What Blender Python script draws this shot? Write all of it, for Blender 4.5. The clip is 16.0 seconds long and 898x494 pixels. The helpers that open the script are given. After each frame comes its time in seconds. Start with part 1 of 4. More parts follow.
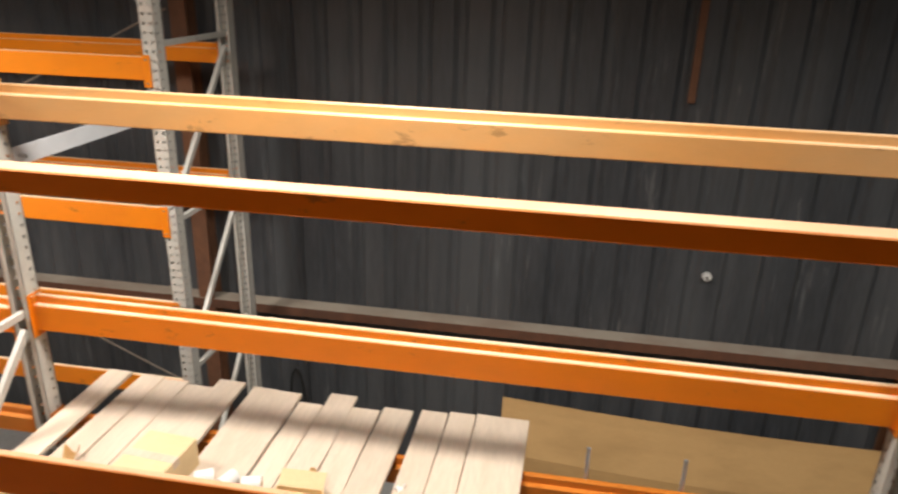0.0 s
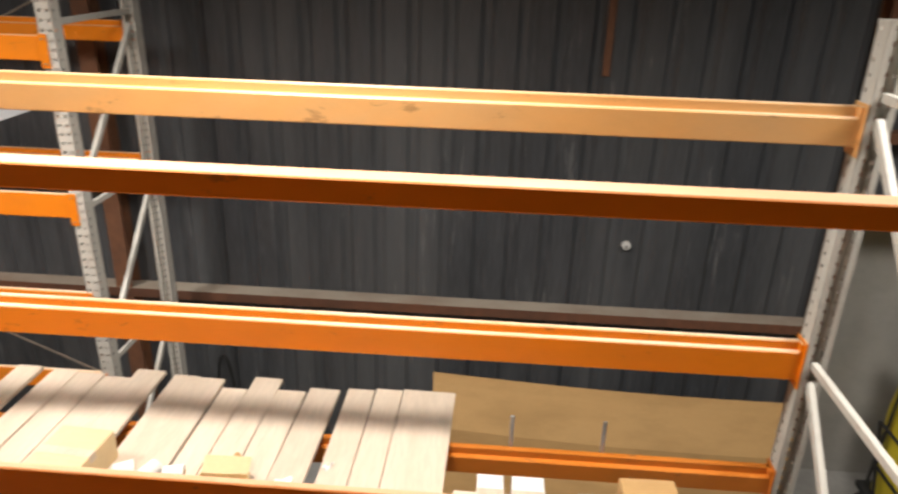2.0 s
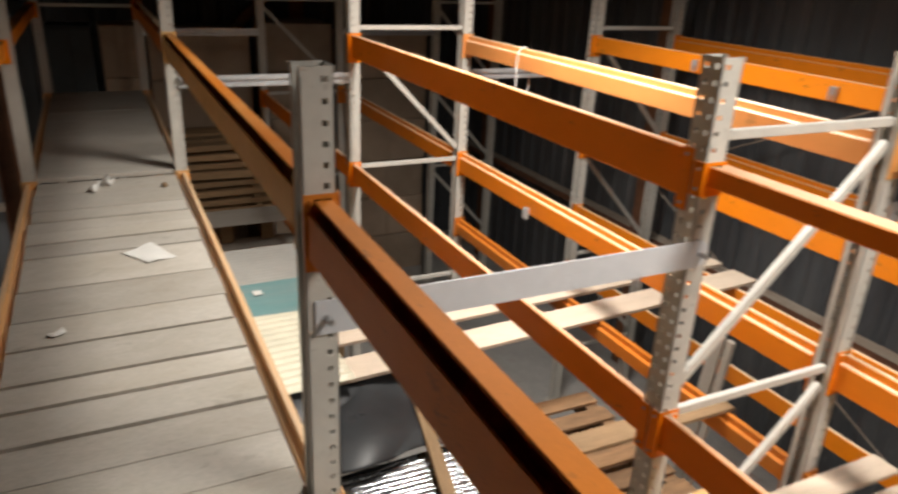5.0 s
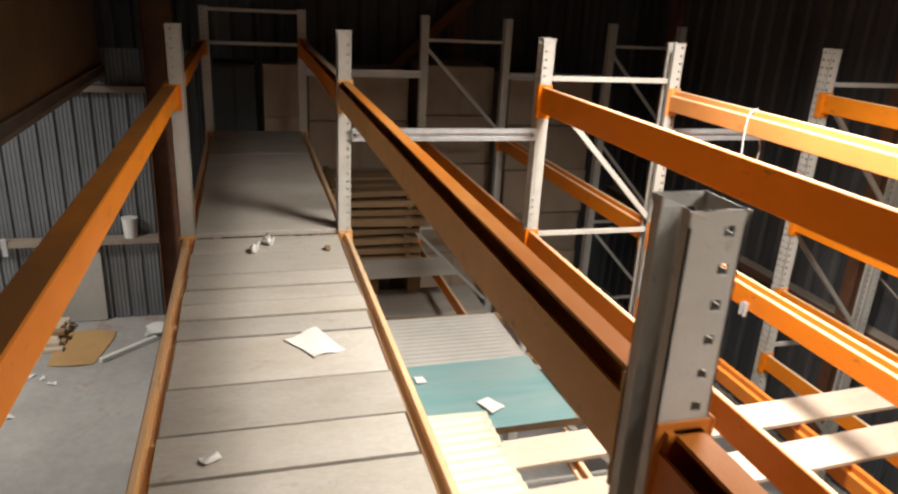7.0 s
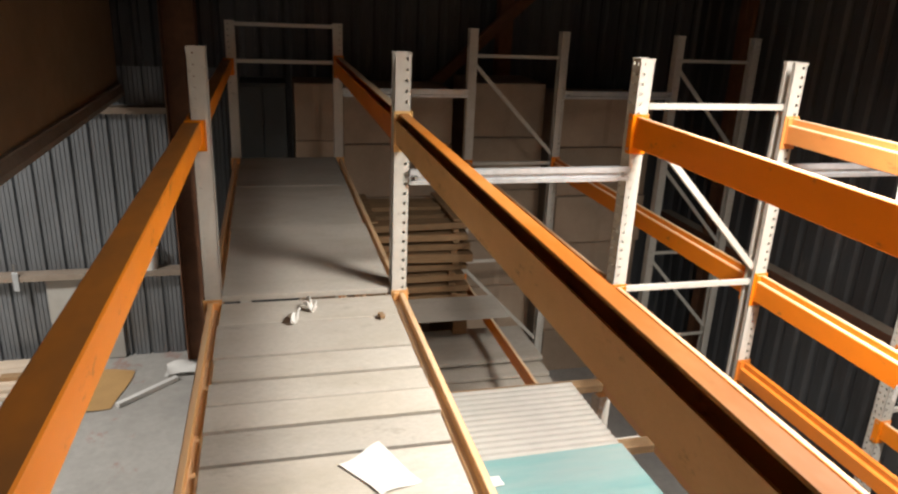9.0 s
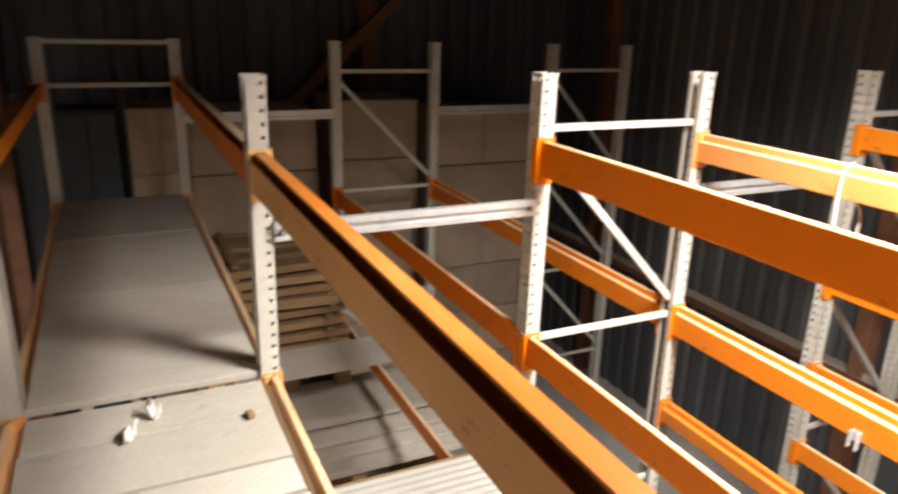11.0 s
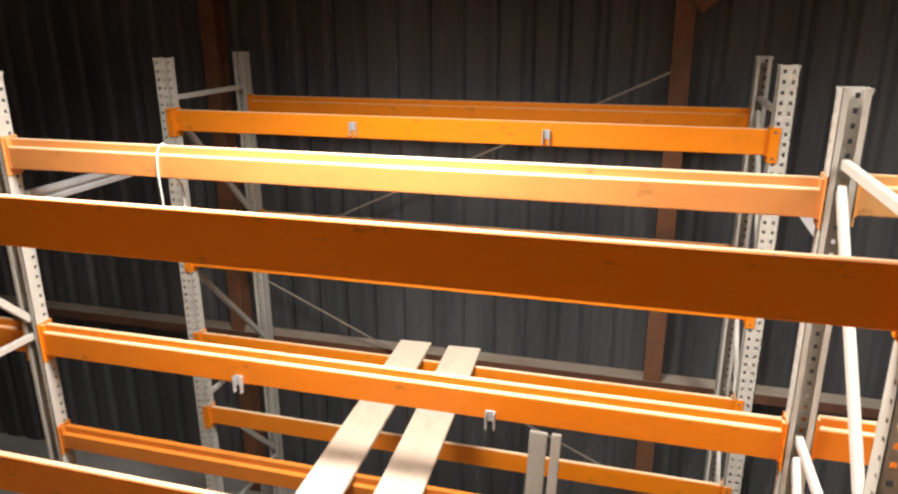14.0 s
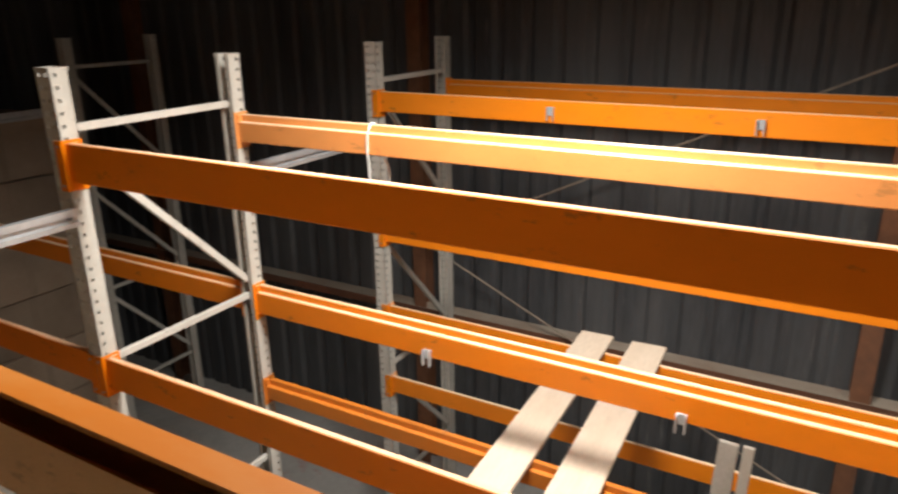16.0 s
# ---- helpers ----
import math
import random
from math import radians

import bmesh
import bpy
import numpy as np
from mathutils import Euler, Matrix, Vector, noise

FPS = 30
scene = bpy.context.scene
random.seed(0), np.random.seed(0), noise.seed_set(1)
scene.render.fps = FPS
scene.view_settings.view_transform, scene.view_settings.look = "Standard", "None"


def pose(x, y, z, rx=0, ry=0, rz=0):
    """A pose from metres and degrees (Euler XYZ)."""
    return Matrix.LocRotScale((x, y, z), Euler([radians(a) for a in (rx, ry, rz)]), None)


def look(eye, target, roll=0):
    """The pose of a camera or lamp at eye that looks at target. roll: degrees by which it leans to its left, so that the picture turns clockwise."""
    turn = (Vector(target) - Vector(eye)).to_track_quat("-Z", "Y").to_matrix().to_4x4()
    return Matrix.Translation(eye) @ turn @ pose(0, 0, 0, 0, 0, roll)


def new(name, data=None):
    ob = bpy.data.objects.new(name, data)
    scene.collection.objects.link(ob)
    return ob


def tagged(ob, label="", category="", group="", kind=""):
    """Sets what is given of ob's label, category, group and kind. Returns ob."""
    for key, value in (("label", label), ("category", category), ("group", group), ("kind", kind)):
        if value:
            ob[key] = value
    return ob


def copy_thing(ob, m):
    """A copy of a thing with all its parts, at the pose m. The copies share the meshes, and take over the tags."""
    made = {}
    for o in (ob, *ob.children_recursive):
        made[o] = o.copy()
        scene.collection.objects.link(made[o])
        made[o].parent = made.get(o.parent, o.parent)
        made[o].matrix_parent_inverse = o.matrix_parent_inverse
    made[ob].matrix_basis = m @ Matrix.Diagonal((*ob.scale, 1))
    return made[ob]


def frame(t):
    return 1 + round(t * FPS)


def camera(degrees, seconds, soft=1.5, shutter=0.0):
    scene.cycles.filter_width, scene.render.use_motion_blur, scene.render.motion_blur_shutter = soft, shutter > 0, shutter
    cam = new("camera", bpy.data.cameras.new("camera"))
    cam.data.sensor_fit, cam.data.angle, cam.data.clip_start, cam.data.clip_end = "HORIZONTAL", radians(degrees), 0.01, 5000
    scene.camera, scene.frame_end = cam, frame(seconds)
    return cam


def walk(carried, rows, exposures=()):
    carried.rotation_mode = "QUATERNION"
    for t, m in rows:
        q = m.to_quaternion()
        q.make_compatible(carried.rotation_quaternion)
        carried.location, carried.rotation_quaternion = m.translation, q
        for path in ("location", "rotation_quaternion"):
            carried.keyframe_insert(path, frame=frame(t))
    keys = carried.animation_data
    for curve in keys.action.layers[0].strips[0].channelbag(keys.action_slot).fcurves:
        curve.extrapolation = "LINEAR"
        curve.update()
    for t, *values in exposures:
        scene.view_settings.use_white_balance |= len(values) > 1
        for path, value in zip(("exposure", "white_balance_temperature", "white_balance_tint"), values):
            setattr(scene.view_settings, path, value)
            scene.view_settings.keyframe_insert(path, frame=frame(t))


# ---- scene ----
cam = camera(64.5, 16.0, soft=2.3, shutter=0.5)
PATH = [
    (0, (2.281, 3.370, 1.383), (1.986, 5.213, 0.665), 1.72),
    (0.5, (2.335, 3.363, 1.379), (2.261, 5.227, 0.658), 1.75),
    (1, (2.388, 3.377, 1.376), (2.546, 5.223, 0.623), 1.97),
    (1.5, (2.385, 3.381, 1.373), (2.496, 5.222, 0.598), 1.81),
    (2, (2.340, 3.368, 1.377), (2.235, 5.212, 0.608), 1.78),
    (2.5, (2.298, 3.367, 1.378), (1.983, 5.185, 0.608), 2.51),
    (3, (2.253, 3.343, 1.408), (1.551, 5.056, 0.653), 1.53),
    (3.5, (2.194, 3.294, 1.423), (1.179, 4.859, 0.702), 1.15),
    (4, (2.066, 3.248, 1.432), (0.747, 4.601, 0.775), 1.52),
    (4.5, (1.857, 3.263, 1.438), (0.336, 4.366, 0.753), 0.69),
    (5, (1.617, 3.254, 1.439), (-0.045, 4.082, 0.694), 2.62),
    (5.2, (1.524, 3.230, 1.432), (-0.165, 3.985, 0.671), 2.31),
    (7.3, (0.641, 3.137, 1.445), (-1.175, 3.650, 0.780), 2.76),
    (7.5, (0.563, 3.132, 1.435), (-1.252, 3.635, 0.762), 1.97),
    (8, (0.317, 3.082, 1.454), (-1.505, 3.579, 0.797), 1.89),
    (8.2, (0.241, 3.070, 1.457), (-1.589, 3.538, 0.799), 2.50),
    (10.3, (-0.600, 3.116, 1.425), (-2.410, 3.669, 0.776), 1.69),
    (10.5, (-0.657, 3.139, 1.424), (-2.437, 3.758, 0.754), 1.48),
    (11, (-0.782, 3.206, 1.431), (-2.498, 4.027, 0.816), 1.76),
    (11.5, (-0.826, 3.205, 1.454), (-2.334, 4.369, 0.846), 0.79),
    (12, (-0.865, 3.213, 1.436), (-2.136, 4.636, 0.836), 0.22),
    (12.5, (-0.823, 3.226, 1.434), (-1.829, 4.848, 0.837), 0.40),
    (13, (-0.751, 3.210, 1.418), (-1.472, 4.982, 0.833), 1.01),
    (13.5, (-0.679, 3.252, 1.430), (-1.283, 5.062, 0.831), 0.41),
    (14, (-0.629, 3.265, 1.422), (-1.143, 5.100, 0.815), -0.22),
    (14.5, (-0.612, 3.263, 1.416), (-1.100, 5.093, 0.775), -0.47),
    (15, (-0.629, 3.265, 1.392), (-1.109, 5.086, 0.720), 0.05),
    (15.5, (-0.674, 3.246, 1.401), (-1.401, 4.987, 0.739), -0.82),
    (16, (-0.728, 3.246, 1.407), (-1.679, 4.887, 0.771), -0.84),
]
STOPS = [(0.0, -0.22), (2.5, -0.05), (4.0, -0.26), (5.0, -0.43), (7.5, 0.18), (8.0, 0.22), (10.5, 0.82), (12.0, 0.83), (13.0, 0.42), (14.5, -0.05), (15.5, -0.15), (16.0, -0.25)]
walk(cam, [(t, look(eye, target, roll)) for t, eye, target, roll in PATH], STOPS)

# ---- world and lamps ----
world = bpy.data.worlds.new("world")
scene.world = world
world.use_nodes = True
world.node_tree.nodes["Background"].inputs[0].default_value = (0.7, 0.72, 0.75, 1)
world.node_tree.nodes["Background"].inputs[1].default_value = 0.006


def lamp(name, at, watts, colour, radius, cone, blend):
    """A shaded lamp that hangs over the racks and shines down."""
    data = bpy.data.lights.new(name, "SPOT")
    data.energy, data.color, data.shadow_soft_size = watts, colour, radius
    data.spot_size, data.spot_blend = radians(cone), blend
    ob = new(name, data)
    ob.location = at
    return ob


for x, z, watts in ((4.9, 2.5, 470), (1.5, 2.5, 540), (-1.75, 2.27, 790)):
    lamp("hall_lamp", (x, 5.35, z), watts, (1.0, 0.94, 0.86), 0.46, 150, 0.92)
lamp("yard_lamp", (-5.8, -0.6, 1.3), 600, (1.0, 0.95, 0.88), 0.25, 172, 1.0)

# ---- plan ----
BAY = 3.5
FX = (3.63, 0.0, -3.5, -6.75)
ROW_L, ROW_R, B_FRONT, B_REAR, C_FRONT, C_REAR = 2.77, 3.69, 4.948, 5.86, 7.10, 7.975
GROUND, TOP = -2.75, 1.212
LEVEL_A, LEVEL_B, LEVEL_C, LEVEL_D = 0.92, -0.03, -0.585, -1.16
WALL_N, WALL_W, WALL_S, WALL_E, ROOF = 8.35, -8.42, -3.2, 8.0, 5.0


# ---- materials ----
def material(name, colour, rough=0.6, metal=0.0, grain=(40, 0.25), stain=(2.5, 0.35), bump=0.15, stain_colour=None, stretch=(1, 1, 1), fine=(300, 0.12), per_piece=0.0, scratch=None, dust_and_light=None, coat=0.0, gloss=0.5):
    """A painted, wooden or metal surface: two scales of variation, relief and uneven gloss."""
    m = bpy.data.materials.new(name)
    m.use_nodes = True
    n, l = m.node_tree.nodes, m.node_tree.links
    bsdf = n["Principled BSDF"]
    coord = n.new("ShaderNodeTexCoord")
    mapping = n.new("ShaderNodeMapping")
    mapping.inputs["Scale"].default_value = stretch
    info = n.new("ShaderNodeObjectInfo")
    offset = n.new("ShaderNodeVectorMath")
    offset.operation = "ADD"
    shift = n.new("ShaderNodeMath")
    shift.operation = "MULTIPLY"
    shift.inputs[1].default_value = 37.0
    l.new(info.outputs["Random"], shift.inputs[0])
    l.new(coord.outputs["Object"], mapping.inputs[0])
    l.new(mapping.outputs[0], offset.inputs[0])
    l.new(shift.outputs[0], offset.inputs[1])

    def noise_node(scale, detail, rough_=0.6):
        t = n.new("ShaderNodeTexNoise")
        t.inputs["Scale"].default_value, t.inputs["Detail"].default_value, t.inputs["Roughness"].default_value = scale, detail, rough_
        l.new(offset.outputs[0], t.inputs["Vector"])
        return t

    def mix(kind, factor, a, b):
        x = n.new("ShaderNodeMix")
        x.data_type, x.blend_type = "RGBA", kind
        for value, slot in ((factor, 0), (a, 6), (b, 7)):
            if isinstance(value, (int, float)):
                x.inputs[slot].default_value = value
            elif isinstance(value, tuple):
                x.inputs[slot].default_value = (*value, 1) if len(value) == 3 else value
            else:
                l.new(value, x.inputs[slot])
        return x.outputs[2]

    def ramp(source, lo, hi, a=0.0, b=1.0):
        r = n.new("ShaderNodeMapRange")
        r.inputs[1].default_value, r.inputs[2].default_value, r.inputs[3].default_value, r.inputs[4].default_value = lo, hi, a, b
        l.new(source, r.inputs[0])
        return r.outputs[0]

    grain_n, stain_n, fine_n = noise_node(grain[0], 5), noise_node(stain[0], 6, 0.65), noise_node(fine[0], 3)
    dark = tuple(c * 0.45 for c in colour)
    col = mix("MIX", ramp(grain_n.outputs[0], 0.35, 0.7, 0.0, grain[1]), colour, dark)
    col = mix("MIX", ramp(stain_n.outputs[0], 0.42, 0.68, 0.0, stain[1]), col, stain_colour or tuple(c * 0.5 for c in colour))
    col = mix("MIX", ramp(fine_n.outputs[0], 0.4, 0.65, 0.0, fine[1]), col, tuple(min(1, c * 1.5 + 0.03) for c in colour))
    if scratch:
        s = noise_node(scratch[0], 8, 0.75)
        col = mix("MIX", ramp(s.outputs[0], 0.6, 0.66, 0.0, scratch[1]), col, scratch[2])
    # Tints upward faces: dusty tops, and lamplight painted on the orange beams.
    if dust_and_light:
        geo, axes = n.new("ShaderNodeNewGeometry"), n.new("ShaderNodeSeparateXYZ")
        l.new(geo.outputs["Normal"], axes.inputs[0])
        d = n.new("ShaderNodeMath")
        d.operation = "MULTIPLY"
        l.new(ramp(axes.outputs[2], 0.6, 0.95, 0.0, dust_and_light[0]), d.inputs[0])
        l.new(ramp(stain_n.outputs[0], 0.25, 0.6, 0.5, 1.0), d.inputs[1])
        col = mix("MIX", d.outputs[0], col, dust_and_light[1])
    if per_piece:
        col = mix("MULTIPLY", 1.0, col, (1, 1, 1))
        hsv = n.new("ShaderNodeHueSaturation")
        l.new(col, hsv.inputs["Color"])
        l.new(ramp(info.outputs["Random"], 0, 1, 1 - per_piece, 1 + per_piece), hsv.inputs["Value"])
        col = hsv.outputs[0]
    l.new(col, bsdf.inputs["Base Color"])
    l.new(ramp(stain_n.outputs[0], 0.3, 0.7, max(0.05, rough - 0.1), min(1, rough + 0.12)), bsdf.inputs["Roughness"])
    bsdf.inputs["Metallic"].default_value = metal
    bsdf.inputs["Specular IOR Level"].default_value = gloss
    bsdf.inputs["Coat Weight"].default_value, bsdf.inputs["Coat Roughness"].default_value = coat, 0.3
    if bump:
        b = n.new("ShaderNodeBump")
        b.inputs["Strength"].default_value, b.inputs["Distance"].default_value = bump, 0.004
        l.new(grain_n.outputs[0], b.inputs["Height"])
        l.new(b.outputs[0], bsdf.inputs["Normal"])
    return m


# Near-white upward tint puts the lamps' bright edge lines into the dusty paint.
ORANGE = material("orange_paint", (0.86, 0.24, 0.006), 0.38, grain=(9, 0.15), stain=(1.8, 0.3), stain_colour=(0.62, 0.2, 0.02), fine=(300, 0.03), bump=0.05, stretch=(0.5, 1, 1), scratch=(14, 0.5, (0.22, 0.1, 0.03)), dust_and_light=(0.95, (0.86, 0.72, 0.50)), coat=0.12, gloss=0.35)
DUSTY_ORANGE = material("dusty_orange_paint", (0.80, 0.40, 0.13), 0.5, grain=(9, 0.2), stain=(2.2, 0.5), stain_colour=(0.62, 0.42, 0.22), bump=0.06, stretch=(0.5, 1, 1), scratch=(11, 0.6, (0.3, 0.15, 0.05)), dust_and_light=(0.6, (0.78, 0.62, 0.44)), coat=0.35)
# Worn rail paint; also the shadow tone of the lower rear shelf beams.
RAIL_ORANGE = material("worn_shade_orange_paint", (0.66, 0.205, 0.024), 0.5, grain=(9, 0.25), stain=(2.2, 0.5), stain_colour=(0.4, 0.18, 0.06), bump=0.06, stretch=(0.5, 1, 1), scratch=(11, 0.6, (0.2, 0.1, 0.04)), gloss=0.2)
# Lightened face paints in fill light; a darker orange tint dims the lit top.
RAIL_TAN = material("dusty_lit_tan_orange_paint", (0.84, 0.52, 0.21), 0.55, grain=(9, 0.2), stain=(2.2, 0.4), stain_colour=(0.52, 0.28, 0.09), bump=0.06, stretch=(0.5, 1, 1), scratch=(11, 0.5, (0.25, 0.13, 0.05)), dust_and_light=(1.0, (0.54, 0.16, 0.014)), gloss=0.2)
SIDE_RAIL = material("bright_orange_rail_paint", (0.84, 0.25, 0.010), 0.4, grain=(9, 0.15), stain=(1.8, 0.3), stain_colour=(0.62, 0.19, 0.02), fine=(300, 0.03), bump=0.05, stretch=(0.5, 1, 1), scratch=(14, 0.5, (0.22, 0.1, 0.03)), dust_and_light=(1.0, (0.24, 0.105, 0.035)), gloss=0.15)
# Copy of the orange paint with the front faces' shade put into its colour.
SHADE_ORANGE = material("shade_side_orange_paint", (0.88, 0.225, 0.003), 0.45, grain=(9, 0.12), stain=(1.8, 0.25), stain_colour=(0.66, 0.17, 0.005), fine=(300, 0.02), bump=0.05, stretch=(0.5, 1, 1), scratch=(14, 0.5, (0.22, 0.1, 0.03)), dust_and_light=(0.75, (0.80, 0.66, 0.48)), gloss=0.12)
# Paler copy of the orange paint with the lamp's hot spot put into it.
LAMPLIT_ORANGE = material("lamplit_orange_paint", (0.76, 0.30, 0.085), 0.4, grain=(9, 0.15), stain=(2.0, 0.4), stain_colour=(0.78, 0.40, 0.12), bump=0.05, stretch=(0.5, 1, 1), scratch=(13, 0.5, (0.3, 0.15, 0.05)), dust_and_light=(0.95, (0.88, 0.78, 0.60)), coat=0.3)
GREY = material("grey_rack_paint", (0.60, 0.58, 0.53), 0.45, grain=(20, 0.15), stain=(3, 0.35), stain_colour=(0.36, 0.33, 0.28), bump=0.05, scratch=(18, 0.45, (0.2, 0.17, 0.14)))
ZINC = material("galvanised_steel", (0.62, 0.65, 0.68), 0.42, 0.55, grain=(25, 0.3), stain=(4, 0.3), bump=0.05)
PALE_STEEL = material("pale_grey_steel_paint", (0.66, 0.68, 0.71), 0.42, grain=(20, 0.12), stain=(3, 0.3), bump=0.05, scratch=(16, 0.3, (0.35, 0.34, 0.33)))
BOARD = material("grey_chipboard", (0.51, 0.475, 0.42), 0.8, grain=(60, 0.3), stain=(2.2, 0.65), stain_colour=(0.34, 0.30, 0.235), bump=0.3, per_piece=0.13, stretch=(1.6, 0.6, 1), scratch=(6, 0.3, (0.2, 0.17, 0.13)))
SLAT = material("pale_pine", (0.68, 0.565, 0.45), 0.72, grain=(18, 0.3), stain=(2.5, 0.35), stain_colour=(0.5, 0.39, 0.28), bump=0.2, stretch=(5, 0.6, 5), per_piece=0.1)
DARK_WOOD = material("dirty_brown_timber", (0.29, 0.165, 0.08), 0.85, grain=(16, 0.6), stain=(3.5, 0.6), stain_colour=(0.07, 0.045, 0.03), bump=0.35, stretch=(4, 0.6, 4), per_piece=0.35)
OLD_WOOD = material("old_timber", (0.36, 0.23, 0.12), 0.8, grain=(16, 0.5), stain=(3, 0.4), bump=0.3, stretch=(4, 0.6, 4), per_piece=0.2)
CARDBOARD = material("cardboard", (0.54, 0.33, 0.135), 0.82, grain=(50, 0.12), stain=(1.6, 0.35), bump=0.08, stretch=(1, 1, 3), per_piece=0.07)
PALE_CARD = material("pale_cardboard", (0.74, 0.57, 0.33), 0.8, grain=(50, 0.1), stain=(2.0, 0.25), bump=0.06)
CARTON = material("old_carton", (0.43, 0.33, 0.245), 0.85, grain=(45, 0.15), stain=(1.5, 0.45), bump=0.08, per_piece=0.12)
DARK_WALL = material("dark_cladding", (0.047, 0.051, 0.058), 0.6, grain=(7, 0.5), stain=(1.6, 0.6), stain_colour=(0.135, 0.137, 0.14), bump=0.12, stretch=(1, 1, 0.08), fine=(60, 0.3), scratch=(13, 0.4, (0.22, 0.22, 0.22)))
BRIGHT_WALL = material("galvanised_cladding", (0.26, 0.275, 0.295), 0.42, 0.55, grain=(8, 0.4), stain=(1.6, 0.5), bump=0.1, stretch=(1, 1, 0.25))
RUST = material("rusty_steel", (0.20, 0.085, 0.04), 0.75, grain=(14, 0.5), stain=(2.5, 0.5), stain_colour=(0.07, 0.04, 0.03), bump=0.25)
DUSTY_RUST = material("dusty_rusty_steel", (0.15, 0.06, 0.03), 0.8, grain=(14, 0.5), stain=(2.5, 0.5), stain_colour=(0.06, 0.035, 0.025), bump=0.25, dust_and_light=(0.95, (0.36, 0.31, 0.25)))
DUST = material("dusty_steel", (0.30, 0.25, 0.20), 0.9, grain=(30, 0.35), stain=(2.0, 0.45), stain_colour=(0.16, 0.1, 0.07), bump=0.3)
CONCRETE = material("concrete_floor", (0.42, 0.41, 0.39), 0.75, grain=(14, 0.25), stain=(0.8, 0.55), stain_colour=(0.2, 0.19, 0.18), bump=0.12, scratch=(2.4, 0.55, (0.36, 0.18, 0.14)))
PLASTER = material("beige_panel", (0.34, 0.22, 0.12), 0.8, grain=(10, 0.2), stain=(0.9, 0.4), bump=0.1)
ROOFING = material("dark_roofing", (0.03, 0.03, 0.032), 0.8)
PAPER = material("paper", (0.80, 0.79, 0.75), 0.7, grain=(30, 0.05), stain=(8, 0.2), bump=0.05)
TEAL = material("teal_plastic_sheet", (0.17, 0.34, 0.345), 0.32, grain=(6, 0.2), stain=(1.4, 0.75), stain_colour=(0.34, 0.37, 0.36), bump=0.05, stretch=(3, 0.4, 1))
GREY_SHEET = material("grey_sheet", (0.44, 0.43, 0.40), 0.5, grain=(12, 0.15), stain=(2, 0.3), bump=0.05)
CLEAR_SHEET = material("milky_corrugated_plastic", (0.70, 0.66, 0.52), 0.35, grain=(10, 0.15), stain=(3, 0.3), bump=0.05)
FOIL = material("shiny_metal_sheet", (0.36, 0.37, 0.38), 0.22, 1.0, grain=(8, 0.45), stain=(3, 0.3), bump=0.1)
TARP = material("black_tarpaulin", (0.03, 0.032, 0.035), 0.36, grain=(10, 0.3), stain=(3, 0.3), bump=0.3, gloss=0.25)
YELLOW = material("yellow_fabric", (0.75, 0.60, 0.03), 0.65, grain=(80, 0.12), stain=(3, 0.3), bump=0.15)
BLACK = material("black_webbing", (0.02, 0.02, 0.02), 0.6)
WHITE = material("white_plastic", (0.78, 0.78, 0.76), 0.45, grain=(20, 0.1), stain=(6, 0.2), bump=0.05)
STEEL = material("worn_steel", (0.5, 0.5, 0.5), 0.35, 0.9, bump=0.05)
DARK_CABINET = material("dark_cabinet", (0.035, 0.045, 0.05), 0.5)


# ---- building blocks ----
def part(name, bm, mat, parent=None, label="", smooth=False):
    me = bpy.data.meshes.new(name)
    if smooth:
        for f in bm.faces:
            f.smooth = True
    bm.to_mesh(me)
    bm.free()
    me.materials.append(mat)
    ob = new(name, me)
    if parent is not None:
        ob.parent = parent
    if label:
        tagged(ob, label)
    return ob


def piece(name, mesh, parent, m):
    ob = new(name, mesh)
    ob.parent = parent
    ob.matrix_basis = m
    return ob


def thing(name, at, label, category, group="", kind=""):
    ob = new(name)
    ob.empty_display_size = 0.1
    ob.matrix_basis = at if isinstance(at, Matrix) else Matrix.Translation(at)
    return tagged(ob, label, category, group, kind)


def block(x0, x1, y0, y1, z0, z1, bevel=0.0, bm=None):
    bm = bm or bmesh.new()
    made = bmesh.ops.create_cube(bm, size=1, matrix=Matrix.Translation(((x0 + x1) / 2, (y0 + y1) / 2, (z0 + z1) / 2)) @ Matrix.Diagonal((abs(x1 - x0), abs(y1 - y0), abs(z1 - z0), 1)))
    if bevel:
        edges = list({e for v in made["verts"] for e in v.link_edges})
        bmesh.ops.bevel(bm, geom=edges, offset=bevel, segments=1, affect="EDGES")
    return bm


def bar(a, b, w, h, bm=None, up=(0, 0, 1), bevel=0.002):
    """A straight bar of width w and height h from a to b."""
    bm = bm or bmesh.new()
    a, b = Vector(a), Vector(b)
    d = (b - a).normalized()
    side = d.cross(Vector(up)).normalized()
    top = side.cross(d)
    m = Matrix((side, d, top)).transposed().to_4x4()
    m.translation = (a + b) / 2
    made = bmesh.ops.create_cube(bm, size=1, matrix=m @ Matrix.Diagonal((w, (b - a).length, h, 1)))
    if bevel:
        bmesh.ops.bevel(bm, geom=list({e for v in made["verts"] for e in v.link_edges}), offset=bevel, segments=1, affect="EDGES")
    return bm


